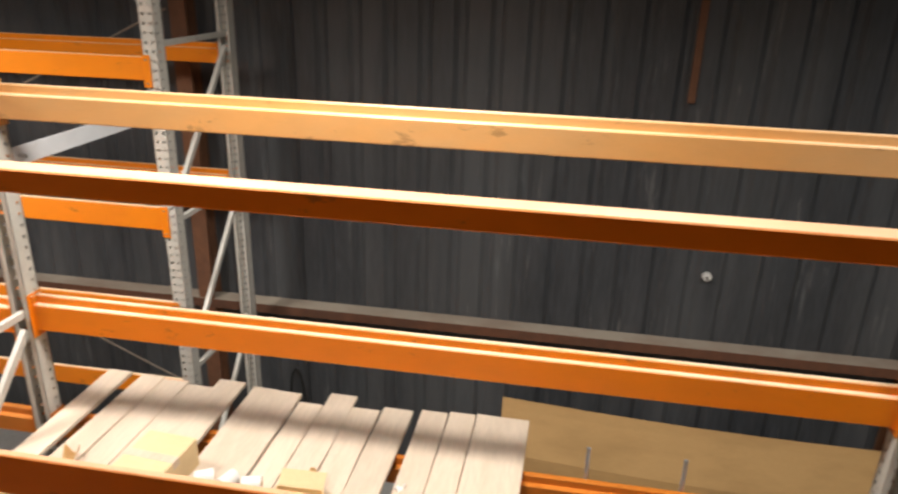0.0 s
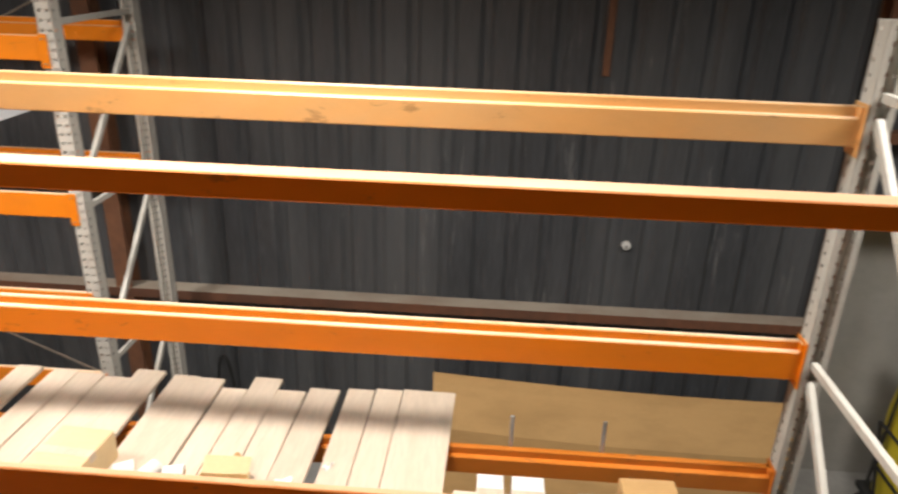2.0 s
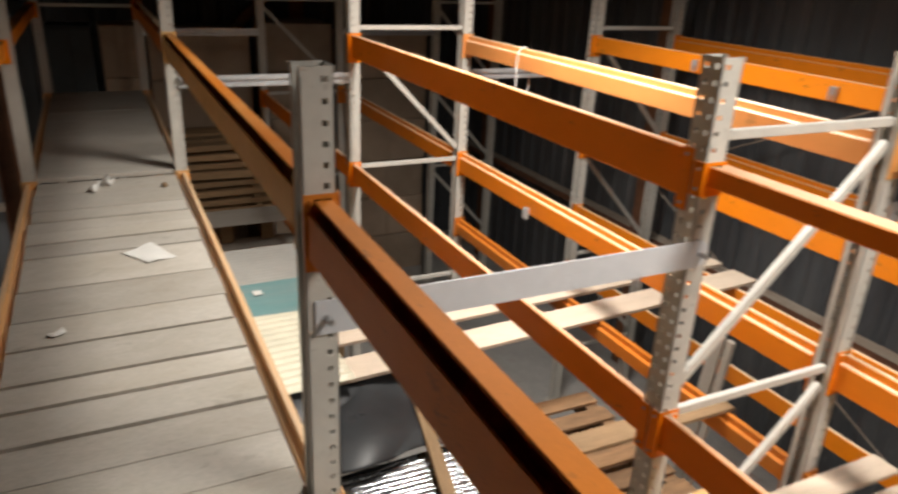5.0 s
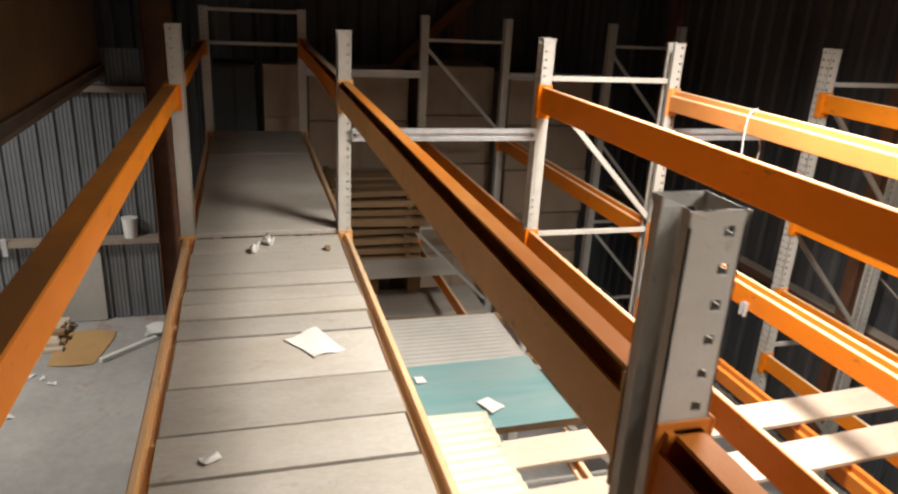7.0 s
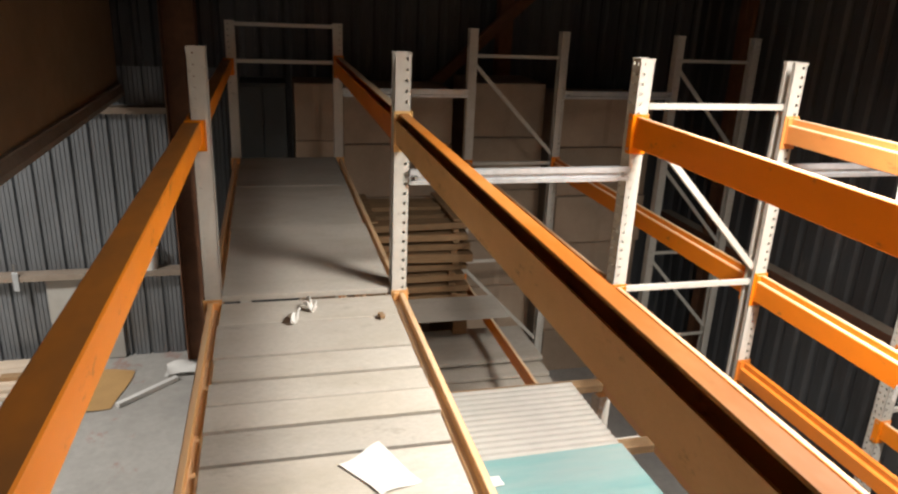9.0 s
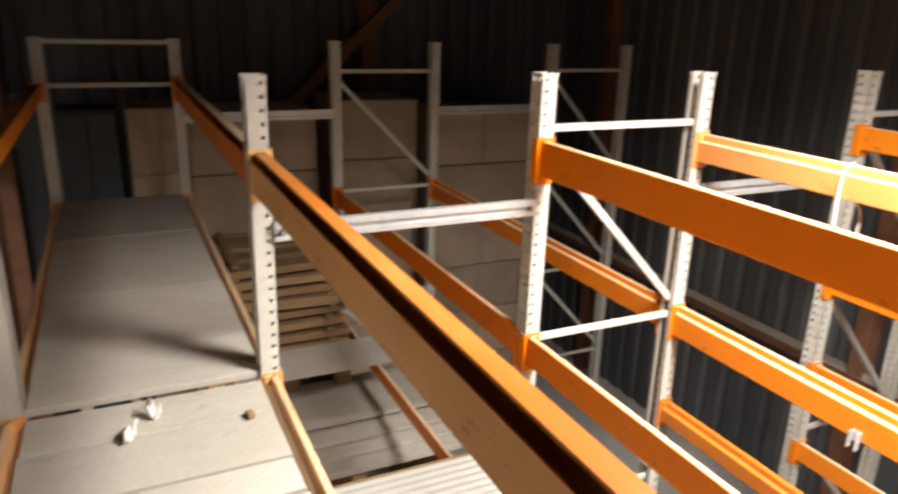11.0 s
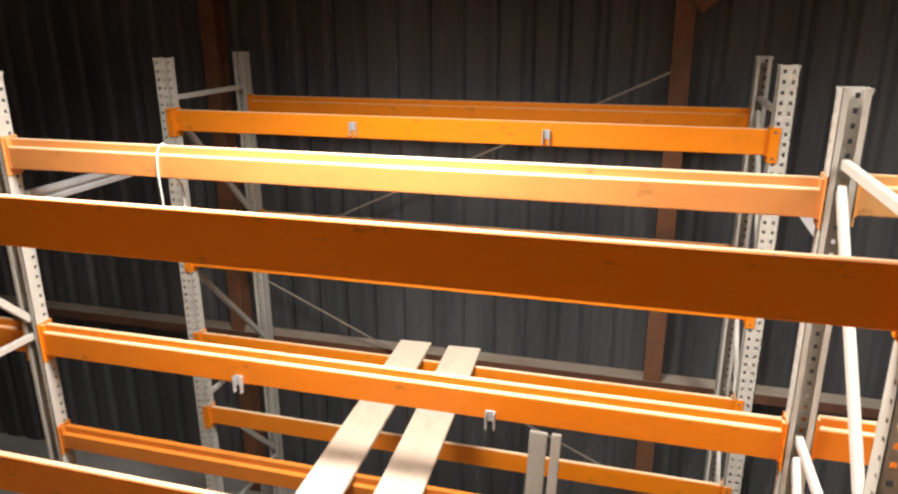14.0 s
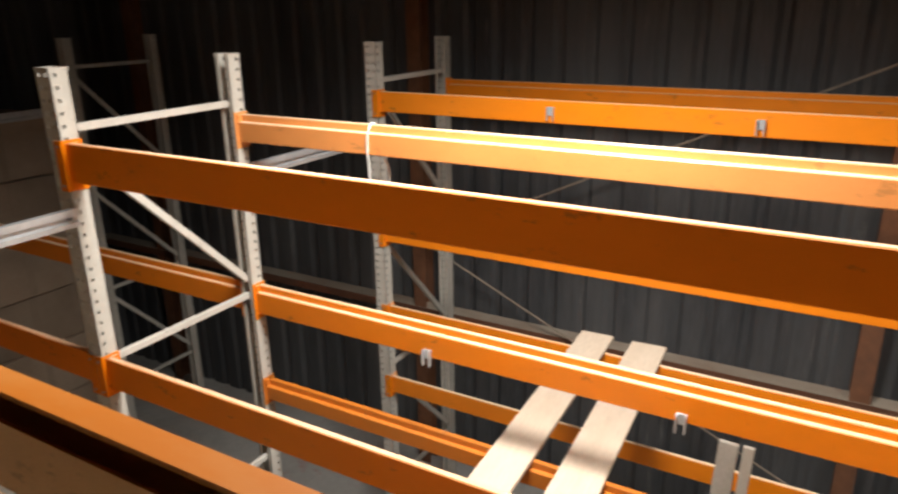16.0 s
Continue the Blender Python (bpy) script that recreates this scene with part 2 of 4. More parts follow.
def rod(a, b, r, bm=None, n=8):
    bm = bm or bmesh.new()
    a, b = Vector(a), Vector(b)
    m = (b - a).to_track_quat("Z", "Y").to_matrix().to_4x4()
    m.translation = (a + b) / 2
    bmesh.ops.create_cone(bm, cap_ends=True, segments=n, radius1=r, radius2=r, depth=(b - a).length, matrix=m)
    return bm


def extrude_profile(points, x0, x1, bm=None, closed=True, cuts=1, sag=0.0):
    """A profile of (y, z) points drawn along x; sag lowers its middle."""
    bm = bm or bmesh.new()
    rings = []
    for i in range(cuts + 1):
        u = i / cuts
        dz = -sag * 4 * u * (1 - u)
        rings.append([bm.verts.new((x0 + (x1 - x0) * u, y, z + dz)) for y, z in points])
    n = len(points)
    for r, s in zip(rings, rings[1:]):
        for k in range(n if closed else n - 1):
            bm.faces.new((r[k], r[(k + 1) % n], s[(k + 1) % n], s[k]))
    if closed:
        bm.faces.new(rings[0])
        bm.faces.new(rings[-1][::-1])
    bmesh.ops.recalc_face_normals(bm, faces=bm.faces)
    return bm


def sheet(nx, ny, shape, thick=0.0):
    """A sheet over u, v in 0..1, given by shape(u, v)."""
    bm = bmesh.new()
    g = [[bm.verts.new(shape(i / nx, j / ny)) for j in range(ny + 1)] for i in range(nx + 1)]
    for i in range(nx):
        for j in range(ny):
            bm.faces.new((g[i][j], g[i + 1][j], g[i + 1][j + 1], g[i][j + 1]))
    if thick:
        bm.normal_update()
        bmesh.ops.solidify(bm, geom=list(bm.faces), thickness=thick)
        bmesh.ops.recalc_face_normals(bm, faces=bm.faces)
    return bm


# ---- pallet racking ----
UP_W, UP_D, PITCH = 0.088, 0.08, 0.05


def upright_mesh(height):
    """A cold-rolled channel: slotted face at -y, sides with small holes, open at +y. Its foot is at z = 0."""
    bm = bmesh.new()
    rows = int(height / PITCH)
    rest = height - rows * PITCH

    def face(columns, holes, place, hole_rows):
        grid = {}

        def vert(i, j, zs):
            key = (i, j)
            if key not in grid:
                grid[key] = bm.verts.new(place(columns[i], zs[j]))
            return grid[key]
        zs = [0.0]
        for r in range(rows):
            base = rest / 2 + r * PITCH
            zs += [base + hole_rows[0] * PITCH, base + hole_rows[1] * PITCH]
        zs.append(height)
        for j in range(len(zs) - 1):
            for i in range(len(columns) - 1):
                if j % 2 == 1 and i in holes:
                    continue
                bm.faces.new((vert(i, j, zs), vert(i + 1, j, zs), vert(i + 1, j + 1, zs), vert(i, j + 1, zs)))
    w, d = UP_W / 2, UP_D / 2
    face([-w, -0.028, -0.013, 0.013, 0.028, w], {1, 3}, lambda a, z: (a, -d, z), (0.3, 0.66))
    for s in (-1, 1):
        face([-d, -0.025, -0.010, d], {1}, lambda a, z: (s * w, a, z), (0.33, 0.63))
        face([0, 0.022], set(), lambda a, z: (s * (w - a), d, z), (0.4, 0.6))
    bmesh.ops.remove_doubles(bm, verts=bm.verts, dist=0.0005)
    bmesh.ops.recalc_face_normals(bm, faces=bm.faces)
    bm.normal_update()
    bmesh.ops.solidify(bm, geom=list(bm.faces), thickness=0.003)
    me = bpy.data.meshes.new("upright")
    bm.to_mesh(me)
    bm.free()
    me.materials.append(GREY)
    return me


UPRIGHT = upright_mesh(TOP - GROUND - 0.008)


def frame_of_rack(x, y0, y1, flip, label, y_rear=None, low=False, top_bars=()):
    """Two uprights with their bracing. flip: the first diagonal falls to the rear. low: braced under the deck only."""
    fr = thing("upright_frame", (x, y0, GROUND), label, "rack frame", "upright frames of the racking")
    dy = (y_rear or y1) - y0
    piece("upright", UPRIGHT, fr, pose(0, 0, 0.008))
    piece("upright", UPRIGHT, fr, pose(0, dy, 0.008, 0, 0, 180))
    for y in (0, dy):
        part("foot_plate", block(-0.07, 0.07, y - 0.06, y + 0.06, 0, 0.008), GREY, fr)
    z = (0.968 if not low else -0.30) - GROUND
    side = flip
    part("brace", bar((0, 0.02, z), (0, dy - 0.02, z), 0.026, 0.032), GREY, fr)
    step = 1.035
    while z - step > 0.1:
        a, b = (0.03, dy - 0.03) if side else (dy - 0.03, 0.03)
        part("brace", bar((0.0, a, z - 0.08), (0.0, b, z - step + 0.09), 0.026, 0.036), GREY, fr)
        z -= step
        part("brace", bar((0, 0.02, z), (0, dy - 0.02, z), 0.026, 0.032), GREY, fr)
    for zt in top_bars:
        part("brace", bar((0, 0.02, zt - GROUND), (0, dy - 0.02, zt - GROUND), 0.026, 0.032), GREY, fr)
    return fr


def beam(x0, x1, y, top, h, outer, label, mat=None, y_end=None, sag=0.0, groove=False, flat=False):
    """A box beam between two uprights with a step on its inner side and a hooked plate at each end. outer: the side, in y, of its plain face."""
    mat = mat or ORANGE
    length = abs(x1 - x0)
    turn = math.degrees(math.atan2((y_end - y) if y_end is not None else 0, x1 - x0)) if y_end is not None else 0
    ob = thing("rack_beam", pose(x0, y, top, 0, 0, turn if x1 > x0 else turn + 180), label, "rack beam", "beams of the racking")
    o = outer if x1 > x0 else -outer
    w, c = 0.026, 0.004
    pts = [(o * w, -c), (o * (w - c), 0), (o * 0.002, 0), (-o * 0.002, -c), (-o * 0.003, -0.034), (-o * (w - c), -0.036), (-o * w, -0.036 - c), (-o * w, -h + c), (-o * (w - c), -h), (o * (w - c), -h), (o * w, -h + c)]
    if groove:
        pts = [(o * 0.030, -c), (o * 0.026, 0), (-o * 0.017, 0), (-o * 0.019, -0.006), (o * 0.024, -0.008), (o * 0.024, -0.105), (-o * 0.029, -0.105), (-o * 0.029, -0.031), (-o * 0.034, -0.032), (-o * 0.034, -h + c), (-o * 0.030, -h), (o * 0.026, -h), (o * 0.030, -h + c)]
    if flat:
        pts = [(o * 0.026, -c), (o * (0.026 - c), 0), (-o * 0.046, 0), (-o * 0.050, -c), (-o * 0.050, -h + c), (-o * 0.046, -h), (o * (0.026 - c), -h), (o * 0.026, -h + c)]
    e = UP_W / 2 + 0.004
    part("beam_body", extrude_profile(pts, e, length - e, cuts=12 if sag else 1, sag=sag), mat, ob)
    for xa, s in ((0, 1), (length, -1)):
        bm = block(xa + s * 0.046, xa + s * 0.051, -0.042, 0.042, -h - 0.035, 0.012, 0.001)
        block(xa + s * 0.004, xa + s * 0.051, o * 0.0435, o * 0.0485, -h - 0.035, 0.012, 0.001, bm)
        block(xa + s * 0.047, xa + s * 0.062, -0.028, 0.028, -h - 0.004, 0.0, 0.0, bm)
        plate = part("hooked_end_plate", bm, mat, ob)
        for zr in (-0.012, -h - 0.012):
            part("rivet", rod((xa + s * 0.028, o * 0.048, zr), (xa + s * 0.028, o * 0.053, zr), 0.006), STEEL, plate)
    return ob


def spacer(x, y0, y1, z0, z1, label, flat=False):
    """A galvanised tie between two rows."""
    ob = thing("row_spacer", (x, y0, z0), label, "row spacer", "ties between the rack rows")
    h, d = z1 - z0, y1 - y0
    bm = bmesh.new()
    if flat:
        r = 0.035
        pts = [(0.0, 0.0), (d - r, 0.0), (d - 0.3 * r, 0.3 * r), (d, r), (d, h - r), (d - 0.3 * r, h - 0.3 * r), (d - r, h), (0, h)]
        ring = [[bm.verts.new((q, y, z)) for y, z in pts] for q in (0.046, 0.051)]
        bm.faces.new(ring[0])
        bm.faces.new(ring[1][::-1])
        for k in range(len(pts)):
            bm.faces.new((ring[0][k], ring[1][k], ring[1][(k + 1) % len(pts)], ring[0][(k + 1) % len(pts)]))
        bmesh.ops.recalc_face_normals(bm, faces=bm.faces)
    else:
        pts = [(0.046, 0), (0.066, 0), (0.068, h * 0.28), (0.052, h * 0.34), (0.052, h * 0.58), (0.074, h * 0.64), (0.074, h), (0.046, h)]
        ring = [[bm.verts.new((x_, y_, z_)) for x_, z_ in pts] for y_ in (0, d)]
        bm.faces.new(ring[0])
        bm.faces.new(ring[1][::-1])
        for k in range(len(pts)):
            bm.faces.new((ring[0][k], ring[1][k], ring[1][(k + 1) % len(pts)], ring[0][(k + 1) % len(pts)]))
        bmesh.ops.recalc_face_normals(bm, faces=bm.faces)
    part("tie_plate", bm, PALE_STEEL if flat else ZINC, ob)
    for y in (0.0, d):
        part("bolt", rod((0.04, min(max(y, 0.03), d - 0.03), h / 2), (0.085, min(max(y, 0.03), d - 0.03), h / 2), 0.009), STEEL, ob)
    return ob


# walkway row
frame_of_rack(FX[0], ROW_L, ROW_R, True, "grey slotted upright frame beside the walkway", low=True)
R2_Y = ROW_R
L2_Y = 2.735
frame_of_rack(FX[1], L2_Y, ROW_R, True, "grey slotted upright frame rising through the walkway edge", low=True)
frame_of_rack(FX[2], ROW_L, ROW_R, True, "grey slotted upright frame rising on both sides of the walkway", low=True)
frame_of_rack(FX[3], ROW_L, ROW_R, True, "grey slotted frame with two bars closing the walkway end", low=True, top_bars=(1.185, 0.875))
# middle and wall rows
for x, flip in ((FX[0], False), (FX[1], False), (FX[2], True), (FX[3], True)):
    frame_of_rack(x, B_FRONT, B_REAR, flip, "pale grey slotted upright frame with welded diagonal braces")
for x, flip in ((FX[1], False), (FX[2], True), (FX[3], True)):
    frame_of_rack(x, C_FRONT, C_REAR, flip, "grey slotted upright frame standing near the dark wall")

RAIL = "scuffed orange step beam used as a walkway handrail"
DECKB = "orange step beam carrying the walkway boards"
for k, (x0, x1) in enumerate(((FX[1], FX[0]), (FX[2], FX[1]), (FX[3], FX[2]))):
    ya, yb = ((R2_Y, ROW_R), (ROW_R, R2_Y), (ROW_R, ROW_R))[k]
    rail_top = (0.905, 0.93, 0.93)[k]
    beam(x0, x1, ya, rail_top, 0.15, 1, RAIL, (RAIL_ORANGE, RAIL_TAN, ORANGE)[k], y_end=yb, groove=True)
    beam(x0, x1, (L2_Y, ROW_L - 0.025, ROW_L - 0.025)[k], 0.885, 0.095, 1, RAIL, SIDE_RAIL, y_end=(ROW_L - 0.025, L2_Y, ROW_L - 0.025)[k], flat=True)
    beam(x0, x1, ya, 0.008, 0.12, 1, DECKB, DUSTY_ORANGE, y_end=yb)
    beam(x0, x1, ROW_L, 0.008, 0.12, -1, DECKB, DUSTY_ORANGE)
    beam(x0, x1, ROW_R, LEVEL_C - 0.05, 0.12, 1, "orange step beam below the walkway", DUSTY_ORANGE)
# middle row
BL = "orange step beam of an empty pallet rack"
beam(FX[1], FX[0], B_FRONT, 0.885, 0.064, -1, "shallow orange beam of an empty pallet rack", SHADE_ORANGE, flat=True)
beam(FX[2], FX[1], B_FRONT, 0.92, 0.16, -1, "deep orange beam of an empty pallet rack", SHADE_ORANGE)
beam(FX[1], FX[0], B_REAR, 0.932, 0.135, 1, "scuffed dusty orange step beam of an empty rack", DUSTY_ORANGE)
beam(FX[2], FX[1], B_REAR, 0.915, 0.135, 1, "orange step beam with a white cord looped round it", LAMPLIT_ORANGE)
for x0, x1 in ((FX[1], FX[0]), (FX[2], FX[1]), (FX[3], FX[2])):
    beam(x0, x1, B_FRONT, LEVEL_B, 0.15, -1, BL, SHADE_ORANGE)
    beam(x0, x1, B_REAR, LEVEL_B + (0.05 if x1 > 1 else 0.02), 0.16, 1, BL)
for x0, x1 in ((FX[1], FX[0]), (FX[2], FX[1])):
    beam(x0, x1, B_FRONT, LEVEL_C, 0.12, -1, "orange step beam of the lower shelf", DUSTY_ORANGE)
    # The darker worn paint stands in for shadow on this rear beam.
    beam(x0, x1, B_REAR, LEVEL_C, 0.12, 1, "orange step beam of the lower shelf", RAIL_ORANGE)
# wall row
for y, outer in ((C_FRONT, -1), (C_REAR, 1)):
    for top, h in ((0.905, 0.13), (0.03, 0.145), (LEVEL_C - 0.01, 0.13), (LEVEL_D, 0.13)):
        if outer < 0 or top > 0:
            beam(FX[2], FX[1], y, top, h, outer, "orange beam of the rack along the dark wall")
# ties
spacer(FX[1], R2_Y - 0.02, B_FRONT + 0.03, 0.542, 0.637, "flat grey steel tie with rounded end between two racks", True)
spacer(FX[2], ROW_R + 0.04, B_FRONT - 0.04, 0.583, 0.66, "ribbed galvanised tie between two rack rows")
spacer(FX[3], ROW_R + 0.04, B_FRONT - 0.04, 0.583, 0.66, "ribbed galvanised tie between two rack rows")
spacer(FX[1], B_REAR + 0.04, C_FRONT - 0.04, 0.585, 0.665, "flat grey steel tie between two racks", True)
for x in (FX[2], FX[3]):
    spacer(x, B_REAR + 0.04, C_FRONT - 0.04, 0.583, 0.66, "ribbed galvanised tie between two rack rows")


# ---- the hall ----
def setting(name, bm, mat, label="", category=""):
    return tagged(part(name, bm, mat), label, category, kind="structure")


setting("floor", block(WALL_W - 0.3, WALL_E + 0.3, WALL_S - 0.3, 13.0, GROUND - 0.2, GROUND), CONCRETE, "stained grey concrete warehouse floor", "floor")
setting("ceiling", block(WALL_W - 0.3, WALL_E + 0.3, WALL_S - 0.3, 13.0, ROOF, ROOF + 0.1), ROOFING, "dark roof sheeting", "ceiling")


def corrugated(length, height, pitch, depth, flat, ribs=0):
    """A trapezoidal cladding sheet over x (length) and z (height), facing -y."""
    bm = bmesh.new()
    line = []
    n = int(length / pitch)
    for k in range(n + 1):
        x = k * pitch
        if ribs:
            pan, w = pitch * flat, pitch * flat / (2 * ribs + 1)
            for r in range(2 * ribs + 2):
                line += [(x + r * w - 0.002 * (r > 0), 0.011 * ((r + 1) % 2) if r else 0.0), (x + r * w + 0.002, 0.011 * (r % 2))]
            line += [(x + pan + 0.008, depth), (x + pitch - 0.008, depth)]
            continue
        line += [(x, 0), (x + pitch * flat, 0), (x + pitch * (flat + 0.14), depth), (x + pitch * 0.86, depth)]
    line = [(min(x, length), y) for x, y in line]
    clean = [line[0]]
    for q in line[1:]:
        if q[0] - clean[-1][0] > 1e-4:
            clean.append(q)
    ring = clean + [(x, y + 0.012) for x, y in reversed(clean)]
    low, high = [bm.verts.new((x, y, 0)) for x, y in ring], [bm.verts.new((x, y, height)) for x, y in ring]
    for k in range(len(ring)):
        n_ = (k + 1) % len(ring)
        bm.faces.new((low[k], low[n_], high[n_], high[k]))
    bmesh.ops.recalc_face_normals(bm, faces=bm.faces)
    return bm


def cladding(name, m, length, height, pitch, depth, flat, mat, label, ribs=0):
    ob = setting(name, corrugated(length, height, pitch, depth, flat, ribs), mat, label, "wall")
    ob.matrix_basis = m
    return ob


DOOR_X, DOOR_TOP = 4.95, -0.20
north = "dark blue-grey ribbed metal wall cladding with dusty streaks"
cladding("wall_north", pose(WALL_W, WALL_N, GROUND), DOOR_X - WALL_W, ROOF - GROUND, 0.25, 0.024, 0.56, DARK_WALL, north)
cladding("wall_north_header", pose(DOOR_X, WALL_N, DOOR_TOP), WALL_E - DOOR_X, ROOF - DOOR_TOP, 0.25, 0.024, 0.56, DARK_WALL, north)
cladding("wall_north_end", pose(5.95, WALL_N, GROUND), WALL_E - 5.95, DOOR_TOP - GROUND, 0.25, 0.024, 0.56, DARK_WALL, north)
west = "weathered galvanised corrugated wall cladding"
cladding("wall_west", pose(WALL_W, 2.6, GROUND, 0, 0, 90) @ pose(-6.0, 0, 0), 6.0, 3.4, 0.2, 0.045, 0.80, BRIGHT_WALL, west, 3)
cladding("wall_west_upper", pose(WALL_W, 2.6, GROUND + 3.4, 0, 0, 90) @ pose(-6.0, 0, 0), 6.0, ROOF - GROUND - 3.4, 0.2, 0.04, 0.5, DARK_WALL, "dark ribbed metal wall cladding")
cladding("wall_west_dark", pose(WALL_W, WALL_N, GROUND, 0, 0, 90) @ pose(-(WALL_N - 2.6), 0, 0), WALL_N - 2.6, ROOF - GROUND, 0.25, 0.024, 0.56, DARK_WALL, "dark ribbed metal end wall")
setting("wall_south", block(WALL_W, WALL_E, WALL_S - 0.15, WALL_S, GROUND, ROOF), PLASTER, "plain brown wall", "wall")
setting("wall_east", block(WALL_E, WALL_E + 0.15, WALL_S, 13.0, GROUND, ROOF), ROOFING, "plain dark wall", "wall")
setting("wall_annex", block(3.0, 8.0, 8.62, 8.72, GROUND, ROOF), GREY_SHEET, "grey sheet-metal wall seen through the doorway", "wall")
setting("wall_annex_side", block(2.9, 3.0, WALL_N + 0.05, 8.62, GROUND, ROOF), ROOFING, "dark annex wall", "wall")
# partition over the open bay
setting("wall_partition", block(WALL_W, 3.0, 1.40, 1.52, 0.47, ROOF), PLASTER, "brown panelled partition over an open bay", "wall")
setting("trim_partition_beam", extrude_profile([(1.34, 0.35), (1.58, 0.35), (1.58, 0.39), (1.55, 0.45), (1.55, 0.47), (1.34, 0.47)], WALL_W, 3.0), DUST, "dusty steel edge beam under the partition", "beam")


def steel_column(x, y, z0, z1, w=0.16, d=0.14, turn=0):
    ob = thing("steel_column", pose(x, y, z0, 0, 0, turn), "rust-brown steel wall column", "column", "wall columns", "structure")
    h = z1 - z0
    bm = block(-w / 2, w / 2, -d / 2, -d / 2 + 0.012, 0, h, 0.001)
    block(-w / 2, w / 2, d / 2 - 0.012, d / 2, 0, h, 0.001, bm)
    block(-0.005, 0.005, -d / 2 + 0.012, d / 2 - 0.012, 0, h, 0, bm)
    part("column_body", bm, RUST, ob)
    return ob


for x in (-7.35, -3.9, -0.46):
    steel_column(x, WALL_N - 0.085, GROUND, ROOF, 0.125)
setting("trim_rust_strap", block(3.06, 3.11, WALL_N - 0.02, WALL_N - 0.008, 0.62, ROOF, 0.002), RUST, "thin rust-stained steel strap on the wall", "strap")
steel_column(DOOR_X - 0.1, WALL_N - 0.085, GROUND, ROOF, 0.14)
steel_column(5.86, WALL_N - 0.085, GROUND, ROOF, 0.14)
steel_column(-8.2, 2.2, GROUND, ROOF, 0.30, 0.34)
steel_column(WALL_W + 0.12, 5.75, GROUND, ROOF, 0.16, 0.16, 90)


def girt(name, x0, x1, y, z, depth=0.15, mat=None):
    """A Z-shaped wall rail with a dusty top."""
    pts = [(y, z), (y - depth, z), (y - depth, z - 0.075), (y - depth + 0.012, z - 0.075), (y - depth + 0.012, z - 0.014), (y, z - 0.014)]
    return setting(name, extrude_profile(pts, x0, x1), mat or DUSTY_RUST, "dusty rust-stained steel wall rail", "wall rail")


girt("trim_girt_low", WALL_W, DOOR_X - 0.17, WALL_N - 0.012, -1.12)
girt("trim_girt_high", WALL_W, WALL_E, WALL_N - 0.012, 3.3)
girt("trim_lintel", DOOR_X - 0.03, 5.78, WALL_N - 0.012, -0.18)
girt("trim_header", DOOR_X - 0.03, WALL_E, WALL_N - 0.012, 0.34, 0.12, RUST)
for k, z in enumerate((-1.61, 0.24)):
    ob = setting("trim_girt_west", extrude_profile([(0, 0), (-0.16, 0), (-0.16, -0.07), (-0.14, -0.07), (-0.14, -0.014), (0, -0.014)], 0, 5.5), DUST, "dusty steel rail on the galvanised wall", "wall rail")
    ob.matrix_basis = pose(WALL_W + 0.012, -3.1, z, 0, 0, 90)

# ---- walkway boards ----
deck = thing("walkway_deck", (0, 0, -0.03), "worn grey chipboard walkway boards on orange beams", "walkway", kind="structure")
rng = random.Random(4)


def board_mesh(width, y0, y1, thick, k, gap=0.0078):
    r = random.Random(k)
    bm = block(gap, width - gap, y0 + r.uniform(0, 0.012), y1 - r.uniform(0, 0.012), 0, thick, 0.0015)
    me = bpy.data.meshes.new("board")
    bm.to_mesh(me)
    bm.free()
    me.materials.append(BOARD)
    return me


edges = [-3.46, -3.20, -2.863, -2.67, -2.496, -2.32, -2.13, -1.73, -1.42, -1.17, -0.915, -0.75, -0.55, -0.345]
while edges[-1] < 3.4:
    edges.append(edges[-1] + rng.choice((0.18, 0.21, 0.25, 0.36, 0.40)))
for k, (a, b) in enumerate(zip(edges, edges[1:])):
    piece("board", board_mesh(b - a, ROW_L + 0.03, 3.655, 0.03, k), deck, pose(a, 0, rng.uniform(-0.002, 0.001), 0, rng.uniform(-0.3, 0.3), rng.uniform(-0.25, 0.25)))
for k, (a, b) in enumerate(((-6.7, -5.65), (-5.65, -4.6), (-4.6, -3.468))):
    piece("board", board_mesh(b - a, ROW_L + 0.03, ROW_R - 0.03, 0.03, 50 + k), deck, pose(a, 0, 0.026 + rng.uniform(-0.002, 0.002), 0, 0, rng.uniform(-0.2, 0.2)))

# ---- loose boards and sheets ----
def plank(a, b, w, thick, z, label, mat=None, lift=0.0, name="plank", cat="plank", group=""):
    """A board from a to b (x, y), its underside at z."""
    a3, b3 = Vector((a[0], a[1], z)), Vector((b[0], b[1], z + lift))
    d = b3 - a3
    ob = part(name, block(-w / 2, w / 2, 0, d.length, 0, thick, 0.002), mat or SLAT)
    ob.matrix_basis = Matrix.Translation(a3) @ pose(0, 0, 0, 0, 0, math.degrees(math.atan2(d.y, d.x)) - 90) @ pose(0, 0, 0, math.degrees(math.asin(d.z / d.length)))
    return tagged(ob, label, cat, group)


ON_C = LEVEL_C + 0.001
plank((-1.83, 3.98), (-1.975, 7.27), 0.205, 0.022, ON_C, "long pale board laid across two racks", group="boards across the racks")
plank((-1.47, 3.98), (-1.65, 7.27), 0.21, 0.022, ON_C, "long pale board laid across two racks", group="boards across the racks")
